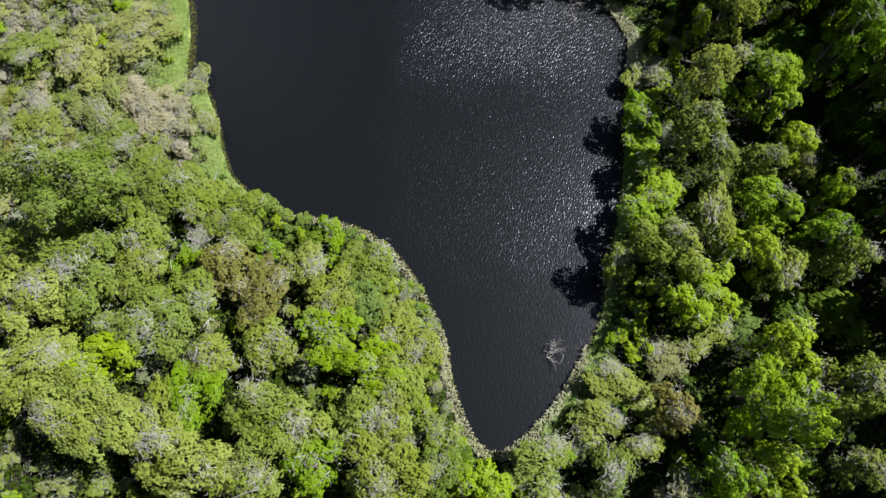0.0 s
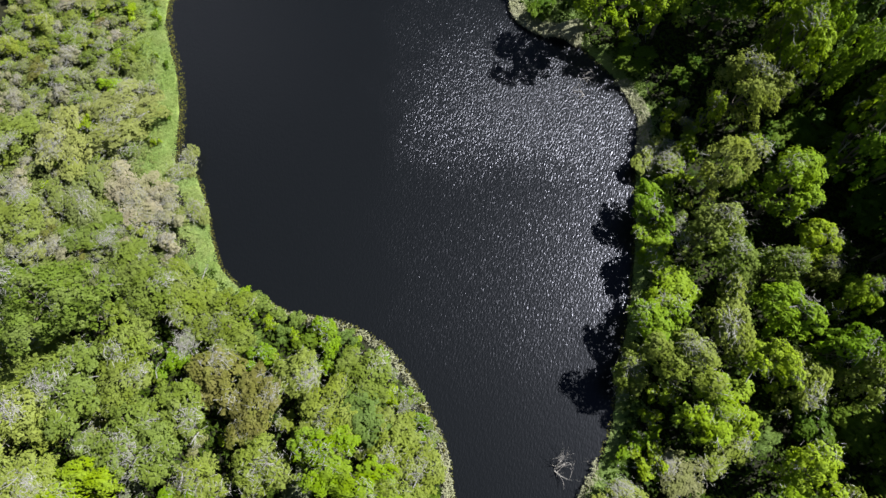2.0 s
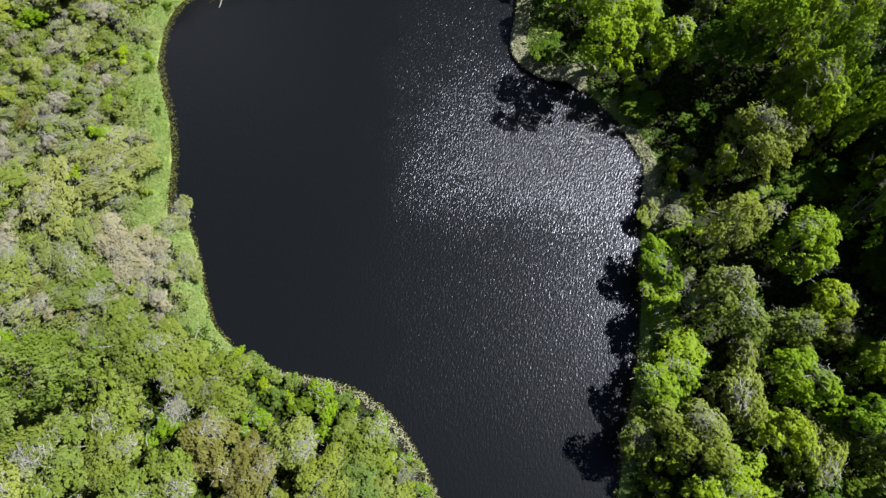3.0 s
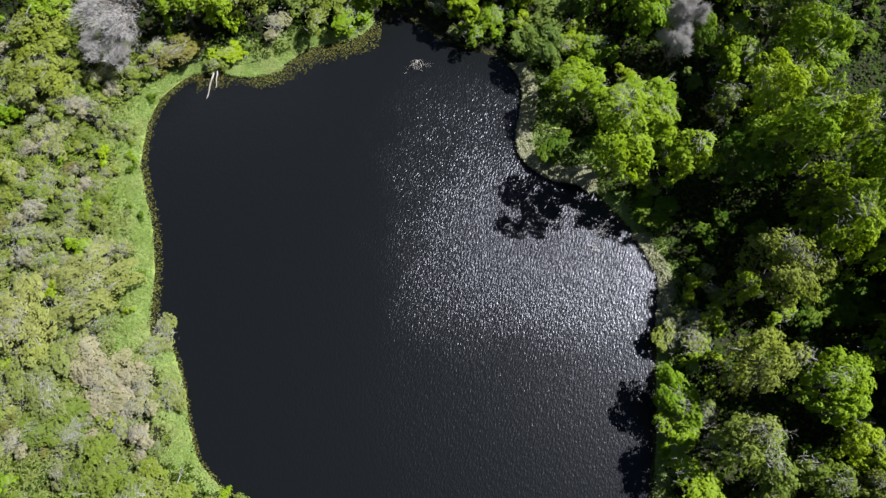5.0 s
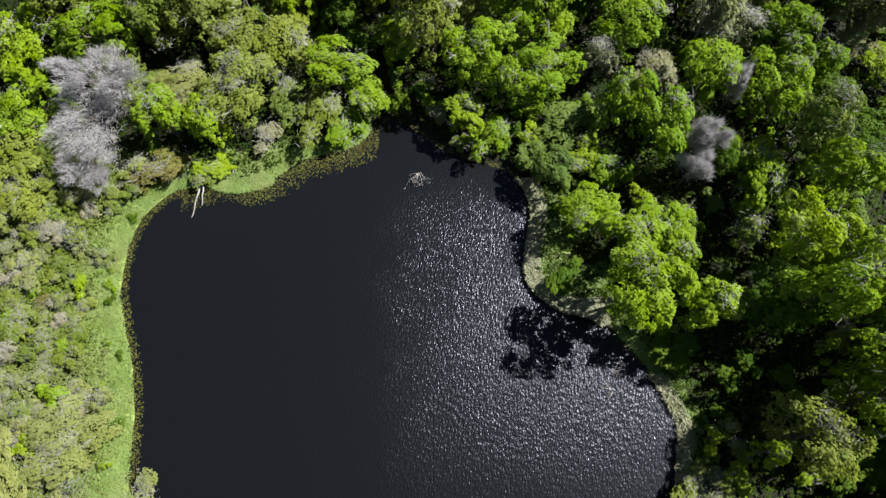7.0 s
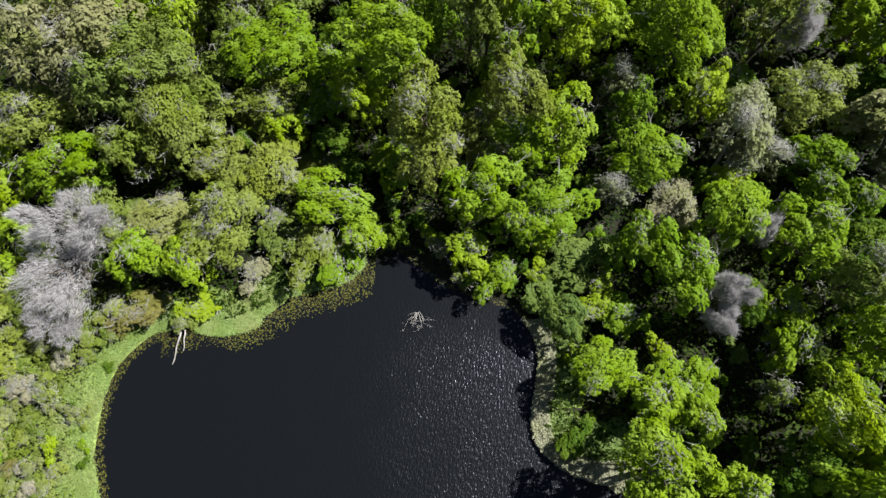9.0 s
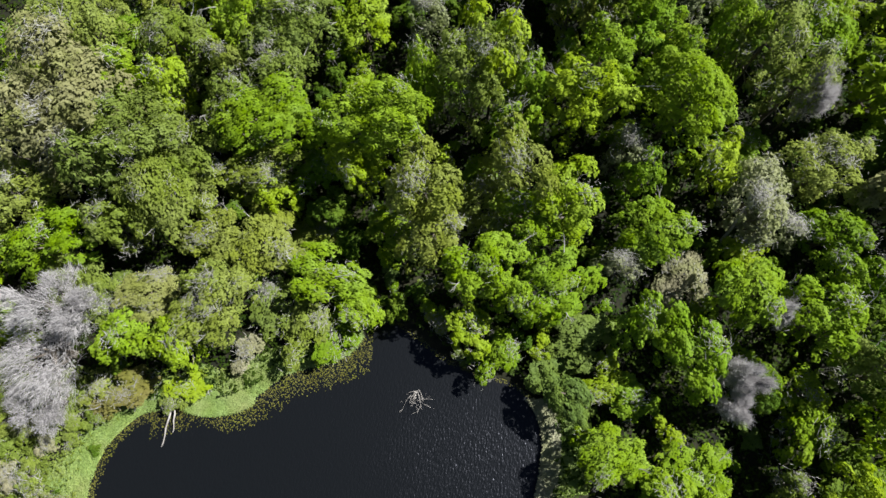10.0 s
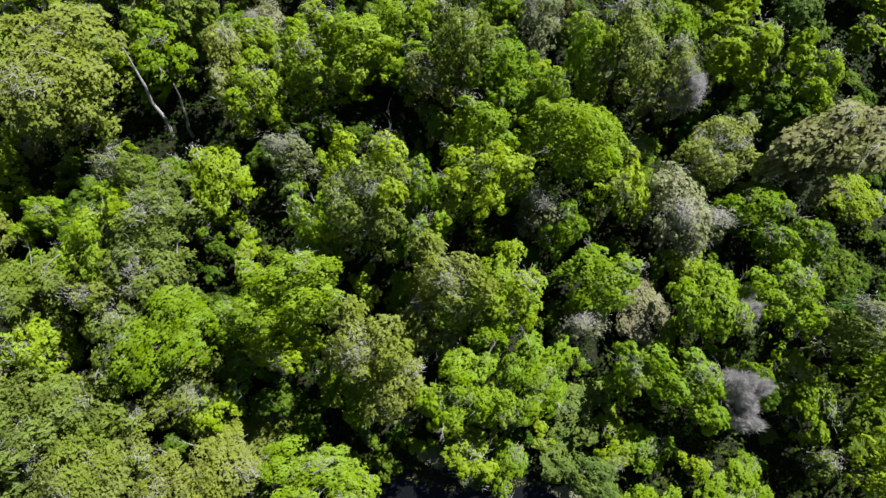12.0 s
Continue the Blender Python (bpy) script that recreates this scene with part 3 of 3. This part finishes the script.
def twig_mesh(size, variant, lobes, material, patches, each=34):
    """Patches of fine bare twigs that stand out of the crown."""
    rng = np.random.default_rng(900 + variant)
    pos, out = [], []
    favoured = int(np.argmax(lobes[:, 2] + rng.uniform(0, 2.0, len(lobes))))
    for k in range(patches):
        x, y, z, rl = lobes[int(rng.integers(0, len(lobes))) if k % 2 else favoured]
        d = unit(rng.normal(0, 1, 3) + np.array([0, 0, 1.2]))
        spot = np.array([x, y, z]) + d * rl * rng.uniform(0.95, 1.1)
        pos.append(spot + rng.normal(0, 0.48, (each, 3)) * np.array([1, 1, 0.4]))
        out.append(np.repeat(d[None], each, 0))
    v, f = leaf_faces(rng, np.concatenate(pos), np.concatenate(out), 0.5, 0.036)
    verts, faces = [], []
    if size != "bush":
        # pale crooked boughs that break through the leaves
        for k in range(2 if patches < 6 else 4):
            x, y, z, rl = lobes[int(rng.integers(0, len(lobes)))]
            a = rng.uniform(0, 6.28)
            branching(verts, faces, rng, (x, y, z + rl * 0.75), (math.cos(a), math.sin(a), rng.uniform(0.1, 0.6)), SIZES[size][0] * rng.uniform(0.3, 0.5), 0.055, 2, 0.6, 4, 3)
    if verts:
        f = np.asarray(f) + len(verts)
        v, f = np.concatenate([np.array(verts), v]), faces + f.tolist()
    return mesh_of("twig_work", v, f, material)


def bare_mesh(size, variant, lobes, material):
    """The dense fine twig work of a leafless crown, on its forking boughs."""
    r0, h0 = SIZES[size]
    rng = np.random.default_rng(1300 + variant)
    verts, faces = [], []
    for k in range(16):
        a, rho = k * 2.4, math.sqrt((k + 0.5) / 16)
        way = Vector((rho * r0 * math.cos(a), rho * r0 * math.sin(a), h0 * (0.6 - 0.26 * rho)))
        foot = h0 * (0.66 - 0.34 * rho)
        branching(verts, faces, rng, (0, 0, foot), way - Vector((0, 0, foot * 0.35)), way.length * 0.5, 0.028, 2, 0.8, 3, 4)
    lobes = lobes[np.argsort(lobes[:, 2])[len(lobes) * 2 // 5:]]
    pick = rng.integers(0, len(lobes), 7000)
    d = unit(rng.normal(0, 1, (7000, 3)) + np.array([0, 0, 0.5]))
    p = lobes[pick, :3] + d * lobes[pick, 3:] * rng.uniform(0.3, 1.2, (7000, 1))
    way = unit(p - np.array([0, 0, h0 * 0.4]) + rng.normal(0, 2.2, p.shape) + np.array([0, 1.2, 0]))
    side = unit(np.cross(way, rng.normal(0, 1, p.shape))) * 0.022
    stem = way * rng.uniform(0.35, 0.8, (7000, 1))
    v = np.stack([p + stem, p + side, p - side], 1).reshape(-1, 3)
    f = (np.arange(21000).reshape(-1, 3) + len(verts)).tolist()
    return mesh_of("twig_work", np.concatenate([np.array(verts), v]), faces + f, material)


def shapes_for(kind, size, variant, fringe):
    key = (kind, size, variant, fringe)
    if key not in SHAPES:
        if kind == "bare":
            _, lobes = crown_mesh(size, variant, DEAD_BARK, 0.02)
            SHAPES[key] = [("trunk", trunk_mesh(size, variant, lobes, BARK)), ("twig_work", bare_mesh(size, variant, lobes, SILVER_TWIGS))]
        else:
            crown, lobes = crown_mesh(size, variant, LEAVES[kind], {"grey": 0.75, "pale": 0.9}.get(kind, 1.0), 1.7 if fringe else 0.85 if kind in ("heather", "sandy") else 1.0, 1.0 if kind in ("light", "pale", "grey", "sandy", "heather", "russet", "tan") else 0.0)
            SHAPES[key] = [("trunk", trunk_mesh(size, variant, lobes, BARK)), ("crown", crown)]
            twigs = {"light": 7, "grey": 24, "pale": 16, "heather": 14, "tan": 10, "russet": 8, "sandy": 12, "green": 4, "yellow": 3}.get(kind, 0)
            if size == "bush":
                twigs = twigs // 2
            if twigs:
                SHAPES[key].append(("twig_work", twig_mesh(size, variant, lobes, GREY_TWIG, twigs)))
    return SHAPES[key]


def plant(kind, x, y, height, radius, rng, group):
    size = "bush" if radius < 2.2 and height < 6 else "small" if radius < 3.1 else "middle" if radius < 4.2 else "large"
    r0, h0 = SIZES[size]
    d = float(off_shore([x], [y])[0])
    z = float(ground_height(x, y, d)) if d > 0.1 else 0.05
    leafy = {"bush": "bush", "small": "young_tree", "middle": "tree", "large": "tall_tree"}[size]
    if size == "bush" and kind in ("dark", "bluish"):
        leafy = "shade_bush"
    if size == "bush" and kind in ("light", "yellow"):
        leafy = "light_bush"
    if kind in ("pale", "grey"):
        leafy = "willow_bush" if size == "bush" else "willow"
    if kind in ("heather", "sandy", "russet"):
        leafy = "heath_bush"
    root = new("dead_tree" if kind == "bare" else leafy)
    squash = rng.uniform(0.8, 1.25)
    root.matrix_basis = pose(x, y, z - 0.05, rng.normal(0, 3), rng.normal(0, 3), rng.uniform(0, 360)) @ Matrix.Diagonal((radius / r0 * squash, radius / r0 / squash, height / h0, 1))
    for name, me in shapes_for(kind, size, int(rng.integers(0, 3)), x < -53 or x > 58 or y < -10 or height > 8 and (x > 45 or x < -50 or y > 134 or y < -8)):
        ob = new(name, me)
        ob.parent = root
        if name == "twig_work":
            tagged(ob, "thin silvery bare twigs", kind="stuff")
    label = LABELS[kind]
    if size == "bush":
        label = label.replace("broadleaf tree", "bush").replace("tree", "bush")
    tagged(root, label, "bush" if size == "bush" else "tree", group)


plan_rng = np.random.default_rng(7)
standing = []
for kind, places in PLANTED:
    for x, y, height, radius in places:
        plant(kind, x, y, height, radius * (1.22 if y > 88 else 1.14 if y > 76 else 1.08 if y < 58 and x > 14 else 1.06 if y < 30 else 1.18), plan_rng, kind + " trees and bushes")
        standing.append((x, y, radius))


# a small bush over the fallen logs
plant("pale", -27.8, 76.5, 1.5, 1.2, plan_rng, "light trees and bushes")


# ---- the rest of the wood, grown in the gaps ----
def fill(tries, spacing, chooser, area, seed):
    rng = np.random.default_rng(seed)
    x0, x1, y0, y1 = area
    px, py = rng.uniform(x0, x1, tries), rng.uniform(y0, y1, tries)
    for x, y, d in zip(px, py, off_shore(px, py)):
        kind, height, radius = chooser(rng, x, y, d)
        if (8 < x < 16 and 60 < y < 68.5) or (20 < x < 27 and 50.5 < y < 59) or (-16.5 < x < -9 and 123.5 < y < 131):
            continue  # the open grassy point, the dark cove and the clearing of the bare trunks
        if d < meadow_width(x, y) + radius * 0.3 + 0.2:
            continue
        near = np.array(standing)
        if (np.hypot(near[:, 0] - x, near[:, 1] - y) < spacing * (radius + near[:, 2])).any():
            continue
        plant(kind, x, y, height, radius, rng, kind + " trees and bushes")
        standing.append((x, y, radius))


def west_wood(rng, x, y, d):
    shares = [0.16, 0.34, 0.28, 0.12, 0.07, 0.03] if y < 56 else [0.16, 0.24, 0.12, 0.36, 0.04, 0.08]
    kind = rng.choice(["pale", "sandy", "heather", "light", "russet", "yellow"], p=shares)
    radius = rng.uniform(0.8, 1.9)
    return kind, 0.5 + radius * rng.uniform(0.8, 1.4), radius


def south_wood(rng, x, y, d):
    kind = rng.choice(["light", "yellow", "pale", "green", "sandy", "grey", "tan"], p=[0.34, 0.08, 0.24, 0.10, 0.10, 0.06, 0.08])
    radius = rng.uniform(0.9, 2.0)
    return kind, radius * rng.uniform(1.0, 1.6), radius


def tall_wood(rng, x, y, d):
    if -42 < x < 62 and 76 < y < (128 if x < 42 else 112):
        # understorey between the tall crowns; the dark kind carries its shade as leaf colour
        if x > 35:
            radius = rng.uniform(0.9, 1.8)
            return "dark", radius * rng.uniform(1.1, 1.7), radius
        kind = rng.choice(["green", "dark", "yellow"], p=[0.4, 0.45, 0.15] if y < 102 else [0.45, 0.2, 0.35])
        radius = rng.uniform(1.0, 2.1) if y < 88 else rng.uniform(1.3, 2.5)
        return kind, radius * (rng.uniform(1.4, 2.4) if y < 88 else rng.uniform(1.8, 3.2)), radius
    kind = rng.choice(["green", "yellow", "pale", "dark", "light", "grey"], p=[0.44, 0.28, 0.06, 0.04, 0.12, 0.06])
    radius = rng.uniform(1.5, 3.4)
    return kind, radius * rng.uniform(2.4, 3.6), radius


def high_wood(rng, x, y, d):
    kind = rng.choice(["green", "yellow", "dark", "bluish"], p=[0.4, 0.2, 0.3, 0.1])
    radius = rng.uniform(1.9, 3.2)
    return kind, rng.uniform(14.0, 18.0), radius


def low_wood(rng, x, y, d):
    kind = rng.choice(["green", "yellow", "dark", "bluish"], p=[0.45, 0.15, 0.25, 0.15])
    radius = rng.uniform(1.2, 2.2)
    # round the cove the leaf colour is darkened in place of shade
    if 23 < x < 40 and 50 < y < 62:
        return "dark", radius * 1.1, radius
    return kind, radius * rng.uniform(1.3, 1.9), radius


def bank_bushes(rng, x, y, d):
    kind = rng.choice(["green", "yellow", "bluish", "pale", "dark"], p=[0.3, 0.5, 0.02, 0.16, 0.02] if x > 10 and y < 50 else [0.4, 0.2, 0.15, 0.15, 0.1])
    radius = rng.uniform(0.8, 1.6) if d < 5 else 0.0
    return kind, radius * rng.uniform(1.4, 2.0), radius if radius else 99


fill(1800, 0.5, bank_bushes, (-12, 28, 0, 90), 15)
fill(500, 0.5, bank_bushes, (-22, 12, -4, 30), 16)
fill(2600, 0.6, west_wood, (-54, -24, 32, 78), 11)
fill(1300, 0.7, south_wood, (-50, 14, -7, 30), 12)
# tall trees added mostly out of view to shade the eastern wood
fill(500, 0.8, high_wood, (44, 58, -8, 38), 17)
fill(500, 0.62, high_wood, (41, 58, 38, 63), 31)
fill(160, 0.62, high_wood, (36.5, 42, 50, 66), 20)
fill(800, 0.8, low_wood, (9, 46, -8, 84), 13)
fill(1700, 0.66, tall_wood, (-48, 62, 78, 144), 14)
fill(200, 0.8, tall_wood, (-36, 12, 144, 152), 18)
fill(220, 0.8, tall_wood, (60, 78, 94, 126), 19)
fill(330, 0.75, tall_wood, (-68, -54, -26, 150), 51)
fill(230, 0.75, tall_wood, (-54, 60, -26, -10), 52)
fill(200, 0.75, tall_wood, (60, 72, -26, 94), 53)
fill(120, 0.7, south_wood, (-54, -42, -9, 32), 54)

# dark tufts that stand out on the western meadow
tuft_rng = np.random.default_rng(41)
for ty in tuft_rng.uniform(32, 74, 15):
    side = SHORE[np.argmin(np.hypot(SHORE[:, 0] + 30, SHORE[:, 1] - ty) + 50 * (SHORE[:, 0] > -20))]
    tx = side[0] - tuft_rng.uniform(0.6, 3.0)
    plant(str(tuft_rng.choice(["green", "dark", "light"])), float(tx), float(ty), tuft_rng.uniform(0.7, 1.3), tuft_rng.uniform(0.3, 0.9), tuft_rng, "meadow tufts")

# ---- undergrowth, grass, reeds and lily pads ----
def scatter(count, area, seed, keep):
    rng = np.random.default_rng(seed)
    x, y = rng.uniform(area[0], area[1], count), rng.uniform(area[2], area[3], count)
    d = off_shore(x, y)
    ok = keep(rng, x, y, d)
    return rng, x[ok], y[ok], d[ok]


def mounds(x, y):
    return 0.5 + 0.5 * np.sin(x * 1.3 + 2 * np.sin(y * 0.7)) * np.sin(y * 1.1 + 2 * np.sin(x * 0.6))


def thicket(name, label, material, count, area, seed, keep, height, size):
    rng, x, y, d = scatter(count, area, seed, keep)
    low = np.stack([x, y, ground_height(x, y, d) + 0.1 + (mounds(x, y) * rng.uniform(0.5, 1.0, len(x))) * height], 1)
    v, f = leaf_faces(rng, low, rng.normal(0, 0.35, low.shape) + np.array([0, 0, 1]), size, size * 0.6)
    tagged(new(name, mesh_of(name, v, f, material)), label, "undergrowth", kind="stuff")


# these three fill the gaps with shade-darkened leaves
thicket("undergrowth", "low undergrowth between the trees, leaves darkened for gap shade", SHADE_FERN, 60000, (0, 60, -10, 84), 21,
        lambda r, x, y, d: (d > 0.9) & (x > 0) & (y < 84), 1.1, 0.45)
thicket("saplings", "leafy understorey between the tall trees, darkened for shade", SHADE_FERN, 70000, (-56, 66, 77, 146), 30,
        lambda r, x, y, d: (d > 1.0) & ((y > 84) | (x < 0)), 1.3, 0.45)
thicket("scrub", "low scrub under the crowns, leaves darkened for shade", SHADE_FERN, 34000, (-56, 2, -12, 31), 29,
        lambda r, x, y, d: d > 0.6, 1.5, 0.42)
thicket("heath", "pale low heath between the bushes", LEAVES["sandy"], 60000, (-54, -22, 28, 57), 25,
        lambda r, x, y, d: d > 4.2 - 3.2 * r.uniform(0, 1, len(x)) ** 3, 1.3, 0.3)

thicket("low_scrub", "light green low scrub between the bushes", LEAVES["light"], 48000, (-54, -22, 57, 80), 26,
        lambda r, x, y, d: d > 4.2 - 3.2 * r.uniform(0, 1, len(x)) ** 3, 1.3, 0.3)

thicket("far_woods", "distant green woods beyond the pond", LEAVES["green"], 170000, (-115, 125, -75, 205), 38,
        lambda r, x, y, d: (x < -60) | (x > 66) | (y < -17) | (y > 158) | ((x > 62) & (y < 82)), 7.0, 1.1)

margin = np.vectorize(meadow_width, otypes=[float])


rng, x, y, d = scatter(740000, (-42, 27, 0, 86), 22, lambda r, x, y, d: (d > 0.05) & (margin(x, y) > 0) & (d < margin(x, y) + 0.7))
# a floating mat of grass beside the fallen logs
_, mat_x, mat_y, mat_d = scatter(30000, (-27.5, -19.5, 75, 78.2), 39, lambda r, x, y, d: ((x + 23.4) / 3.7) ** 2 + ((y - 76.6 - 0.08 * (x + 23.4)) / 1.25) ** 2 < r.uniform(0.7, 1.0, len(x)))
x, y, d = np.concatenate([x, mat_x]), np.concatenate([y, mat_y]), np.concatenate([d, mat_d])
turf = np.stack([x, y, np.maximum(ground_height(x, y, d), 0) + rng.uniform(0.05, 0.3, len(x))], 1)
v, f = leaf_faces(rng, turf, rng.normal(0, 0.25, turf.shape) + np.array([0, 0, 1]), 0.36, 0.06)
tagged(new("marsh_grass", mesh_of("marsh_grass", v, f, GRASS)), "bright green marsh grass along the pond's edge", "grass", kind="stuff")
def reed_bed(count, area, seed, wet, dry):
    return scatter(count, area, seed, lambda r, x, y, d: (d > -wet) & (d < dry) & (r.uniform(0, 1, len(x)) < 0.85))


# a matted heap of dry reeds that overhangs the cove
heap = scatter(26000, (12.8, 19.0, 60.4, 63.6), 37, lambda r, x, y, d: ((x - 15.7) / 2.5) ** 2 + ((y - 61.9 - 0.15 * (x - 15.7)) / 0.95) ** 2 < r.uniform(0.5, 1.0, len(x)))
beds = [heap, reed_bed(60000, (7, 17, 60, 77), 23, 0.5, 1.2), reed_bed(7000, (20, 26, 44, 55), 26, 0.4, 1.0),
        reed_bed(12000, (-1, 15, -1, 12), 27, 0.5, 0.5), reed_bed(16000, (-20, 2, 8, 29), 28, 0.5, 0.3)]
rng = beds[0][0]
x, y, d = (np.concatenate([bed[i] for bed in beds]) for i in (1, 2, 3))
bulge = np.clip(1 - ((x - 15.7) / 2.6) ** 2 - ((y - 61.9 - 0.15 * (x - 15.7)) / 1.1) ** 2, 0, 1)
straw = np.stack([x, y, np.maximum(ground_height(x, y, d), 0) + rng.uniform(0.1, 0.6, len(x)) + 1.1 * np.sqrt(bulge)], 1)
v, f = leaf_faces(rng, straw, rng.normal(0, 0.35, straw.shape) + np.array([0, 0, 0.7]), 0.4, 0.1)
tagged(new("reeds", mesh_of("reeds", v, f, REED)), "pale straw-coloured reeds at the water's edge", "reeds", kind="stuff")


def pad_width(x, y):
    if y > 73 and -30 < x < -8:
        return 2.7
    if x < -29:
        return 0.95
    if y < 28 and x < 2:
        return 0.8
    return 0.4


pad_reach = np.vectorize(pad_width, otypes=[float])
rng, x, y, d = scatter(460000, (-38, 25, 0, 87), 24, lambda r, x, y, d: (d < 0.2) & (d > -pad_reach(x, y) * r.uniform(0.2, 1.0, len(x)) ** 0.6) & (r.uniform(0, 1, len(x)) < 0.65))
k = len(x)
turn, size = rng.uniform(0, 6.28, k), rng.uniform(0.032, 0.068, k)
corners = [np.stack([x + size * np.cos(turn + a), y + size * np.sin(turn + a), 0.012 + rng.uniform(0, 0.02, k)], 1) for a in np.linspace(0.3, 5.98, 7)]
v = np.stack(corners, 1).reshape(-1, 3)
tagged(new("lily_pads", mesh_of("lily_pads", v, np.arange(7 * k).reshape(-1, 7), PAD)), "olive-brown lily pads floating along the shore", "lily pads", kind="stuff")


# ---- dead wood in the water ----
def dead_branch(x, y, length, seed, heading, label, limbs=5, radius=0.05, rise=(0.15, 0.7)):
    rng = np.random.default_rng(seed)
    verts, faces = [], []
    for i in range(limbs):
        a = heading + rng.normal(0, 0.8)
        branching(verts, faces, rng, (0, 0, -0.12), (math.cos(a), math.sin(a), rng.uniform(*rise)), length * rng.uniform(0.6, 1.0), radius, 2, 0.5, 5, 3)
    ob = new("dead_branch", mesh_of("dead_branch", verts, faces, BLEACHED))
    ob.matrix_basis = pose(x, y, 0)
    tagged(ob, label, "branch", "dead branches in the pond")


dead_branch(10.7, 10.6, 2.2, 31, 0.9, "bleached dead branches rising from the dark water", 7)
dead_branch(14.8, 10.4, 1.5, 32, 0.4, "small bleached dead branch beside the shore", 4)
dead_branch(-3.3, 78.2, 2.1, 33, -1.6, "forked white dead branch standing in the water", 9, 0.034, (0.1, 0.35))
dead_branch(18.6, 56.0, 2.4, 34, 2.8, "bare dead boughs lying across the shaded cove", 5)
dead_branch(17.0, 53.4, 1.4, 35, 4.0, "small bare dead branch in the water", 4)


def leaning_log(x, y, heading, length, radius, label):
    verts, faces = [], []
    d = Vector((math.cos(heading), math.sin(heading), -0.16))
    pts = [tuple(d * length * i / 6 + Vector((0.05 * math.sin(i * 1.7), 0.05 * math.cos(i * 2.1), 0))) for i in range(7)]
    tube(verts, faces, pts, [radius * (1.1 - 0.1 * i) for i in range(7)], 8)
    ob = new("fallen_log", mesh_of("fallen_log", verts, faces, BLEACHED))
    ob.matrix_basis = pose(x, y, 0.55)
    tagged(ob, label, "log", "fallen logs")


leaning_log(-28.0, 76.0, radians(-100), 3.8, 0.10, "pale fallen log reaching from the bank into the pond")
leaning_log(-27.6, 75.9, radians(-90), 2.2, 0.08, "short pale fallen log beside a longer one")


def pole(a, b, radius, name, label, category, forks=0):
    """A bare tapered stem from a to b."""
    verts, faces = [], []
    a, b = Vector(a), Vector(b)
    rng = np.random.default_rng(int(abs(a.x * 10)))
    pts = [tuple(a.lerp(b, i / 5) - a + Vector(rng.normal(0, 0.012 * (b - a).length, 3)) * (0 < i < 5)) for i in range(6)]
    tube(verts, faces, pts, [radius * (1.15 - 0.17 * i) for i in range(6)], 7)
    for k in range(forks):
        branching(verts, faces, rng, pts[3 + k % 3], (b - a).normalized() + Vector(rng.normal(0, 0.6, 3)), (b - a).length * 0.22, radius * 0.4, 2, 0.6, 4, 3)
    ob = new(name, mesh_of(name, verts, faces, DEAD_BARK))
    ob.matrix_basis = Matrix.Translation(a)
    tagged(ob, label, category, "bare stems")


def on_ground(x, y):
    return float(ground_height(x, y, float(off_shore([x], [y])[0]))) - 0.1


pole((-13.7, 128.9, on_ground(-13.7, 128.9)), (-12.8, 132.0, 13.0), 0.22, "standing_snag", "tall bare grey trunk leaning in the wood", "snag")
pole((-11.6, 127.8, on_ground(-11.6, 127.8)), (-10.0, 128.4, 10.0), 0.17, "standing_snag", "thinner bare grey trunk beside a taller one", "snag")
pole((29.0, 93.1, on_ground(29.0, 93.1)), (29.3, 95.0, 8.0), 0.2, "standing_snag", "bare leaning trunk under a grey-green crown", "snag")
pole((-34.9, 79.6, on_ground(-34.9, 79.6) + 0.25), (-31.2, 79.8, on_ground(-31.2, 79.8) + 0.3), 0.2, "fallen_log", "weathered fallen log lying among the bushes", "log")
pole((25.6, 90.2, on_ground(25.6, 90.2) + 0.25), (29.9, 92.7, on_ground(29.9, 92.7) + 0.3), 0.2, "fallen_log", "pale fallen log on the forest floor", "log")
pole((16.7, 11.0, on_ground(16.7, 11.0) + 0.3), (19.1, 10.8, on_ground(19.1, 10.8) + 0.5), 0.11, "fallen_log", "thin bleached branch lying on the grassy bank", "log", 2)
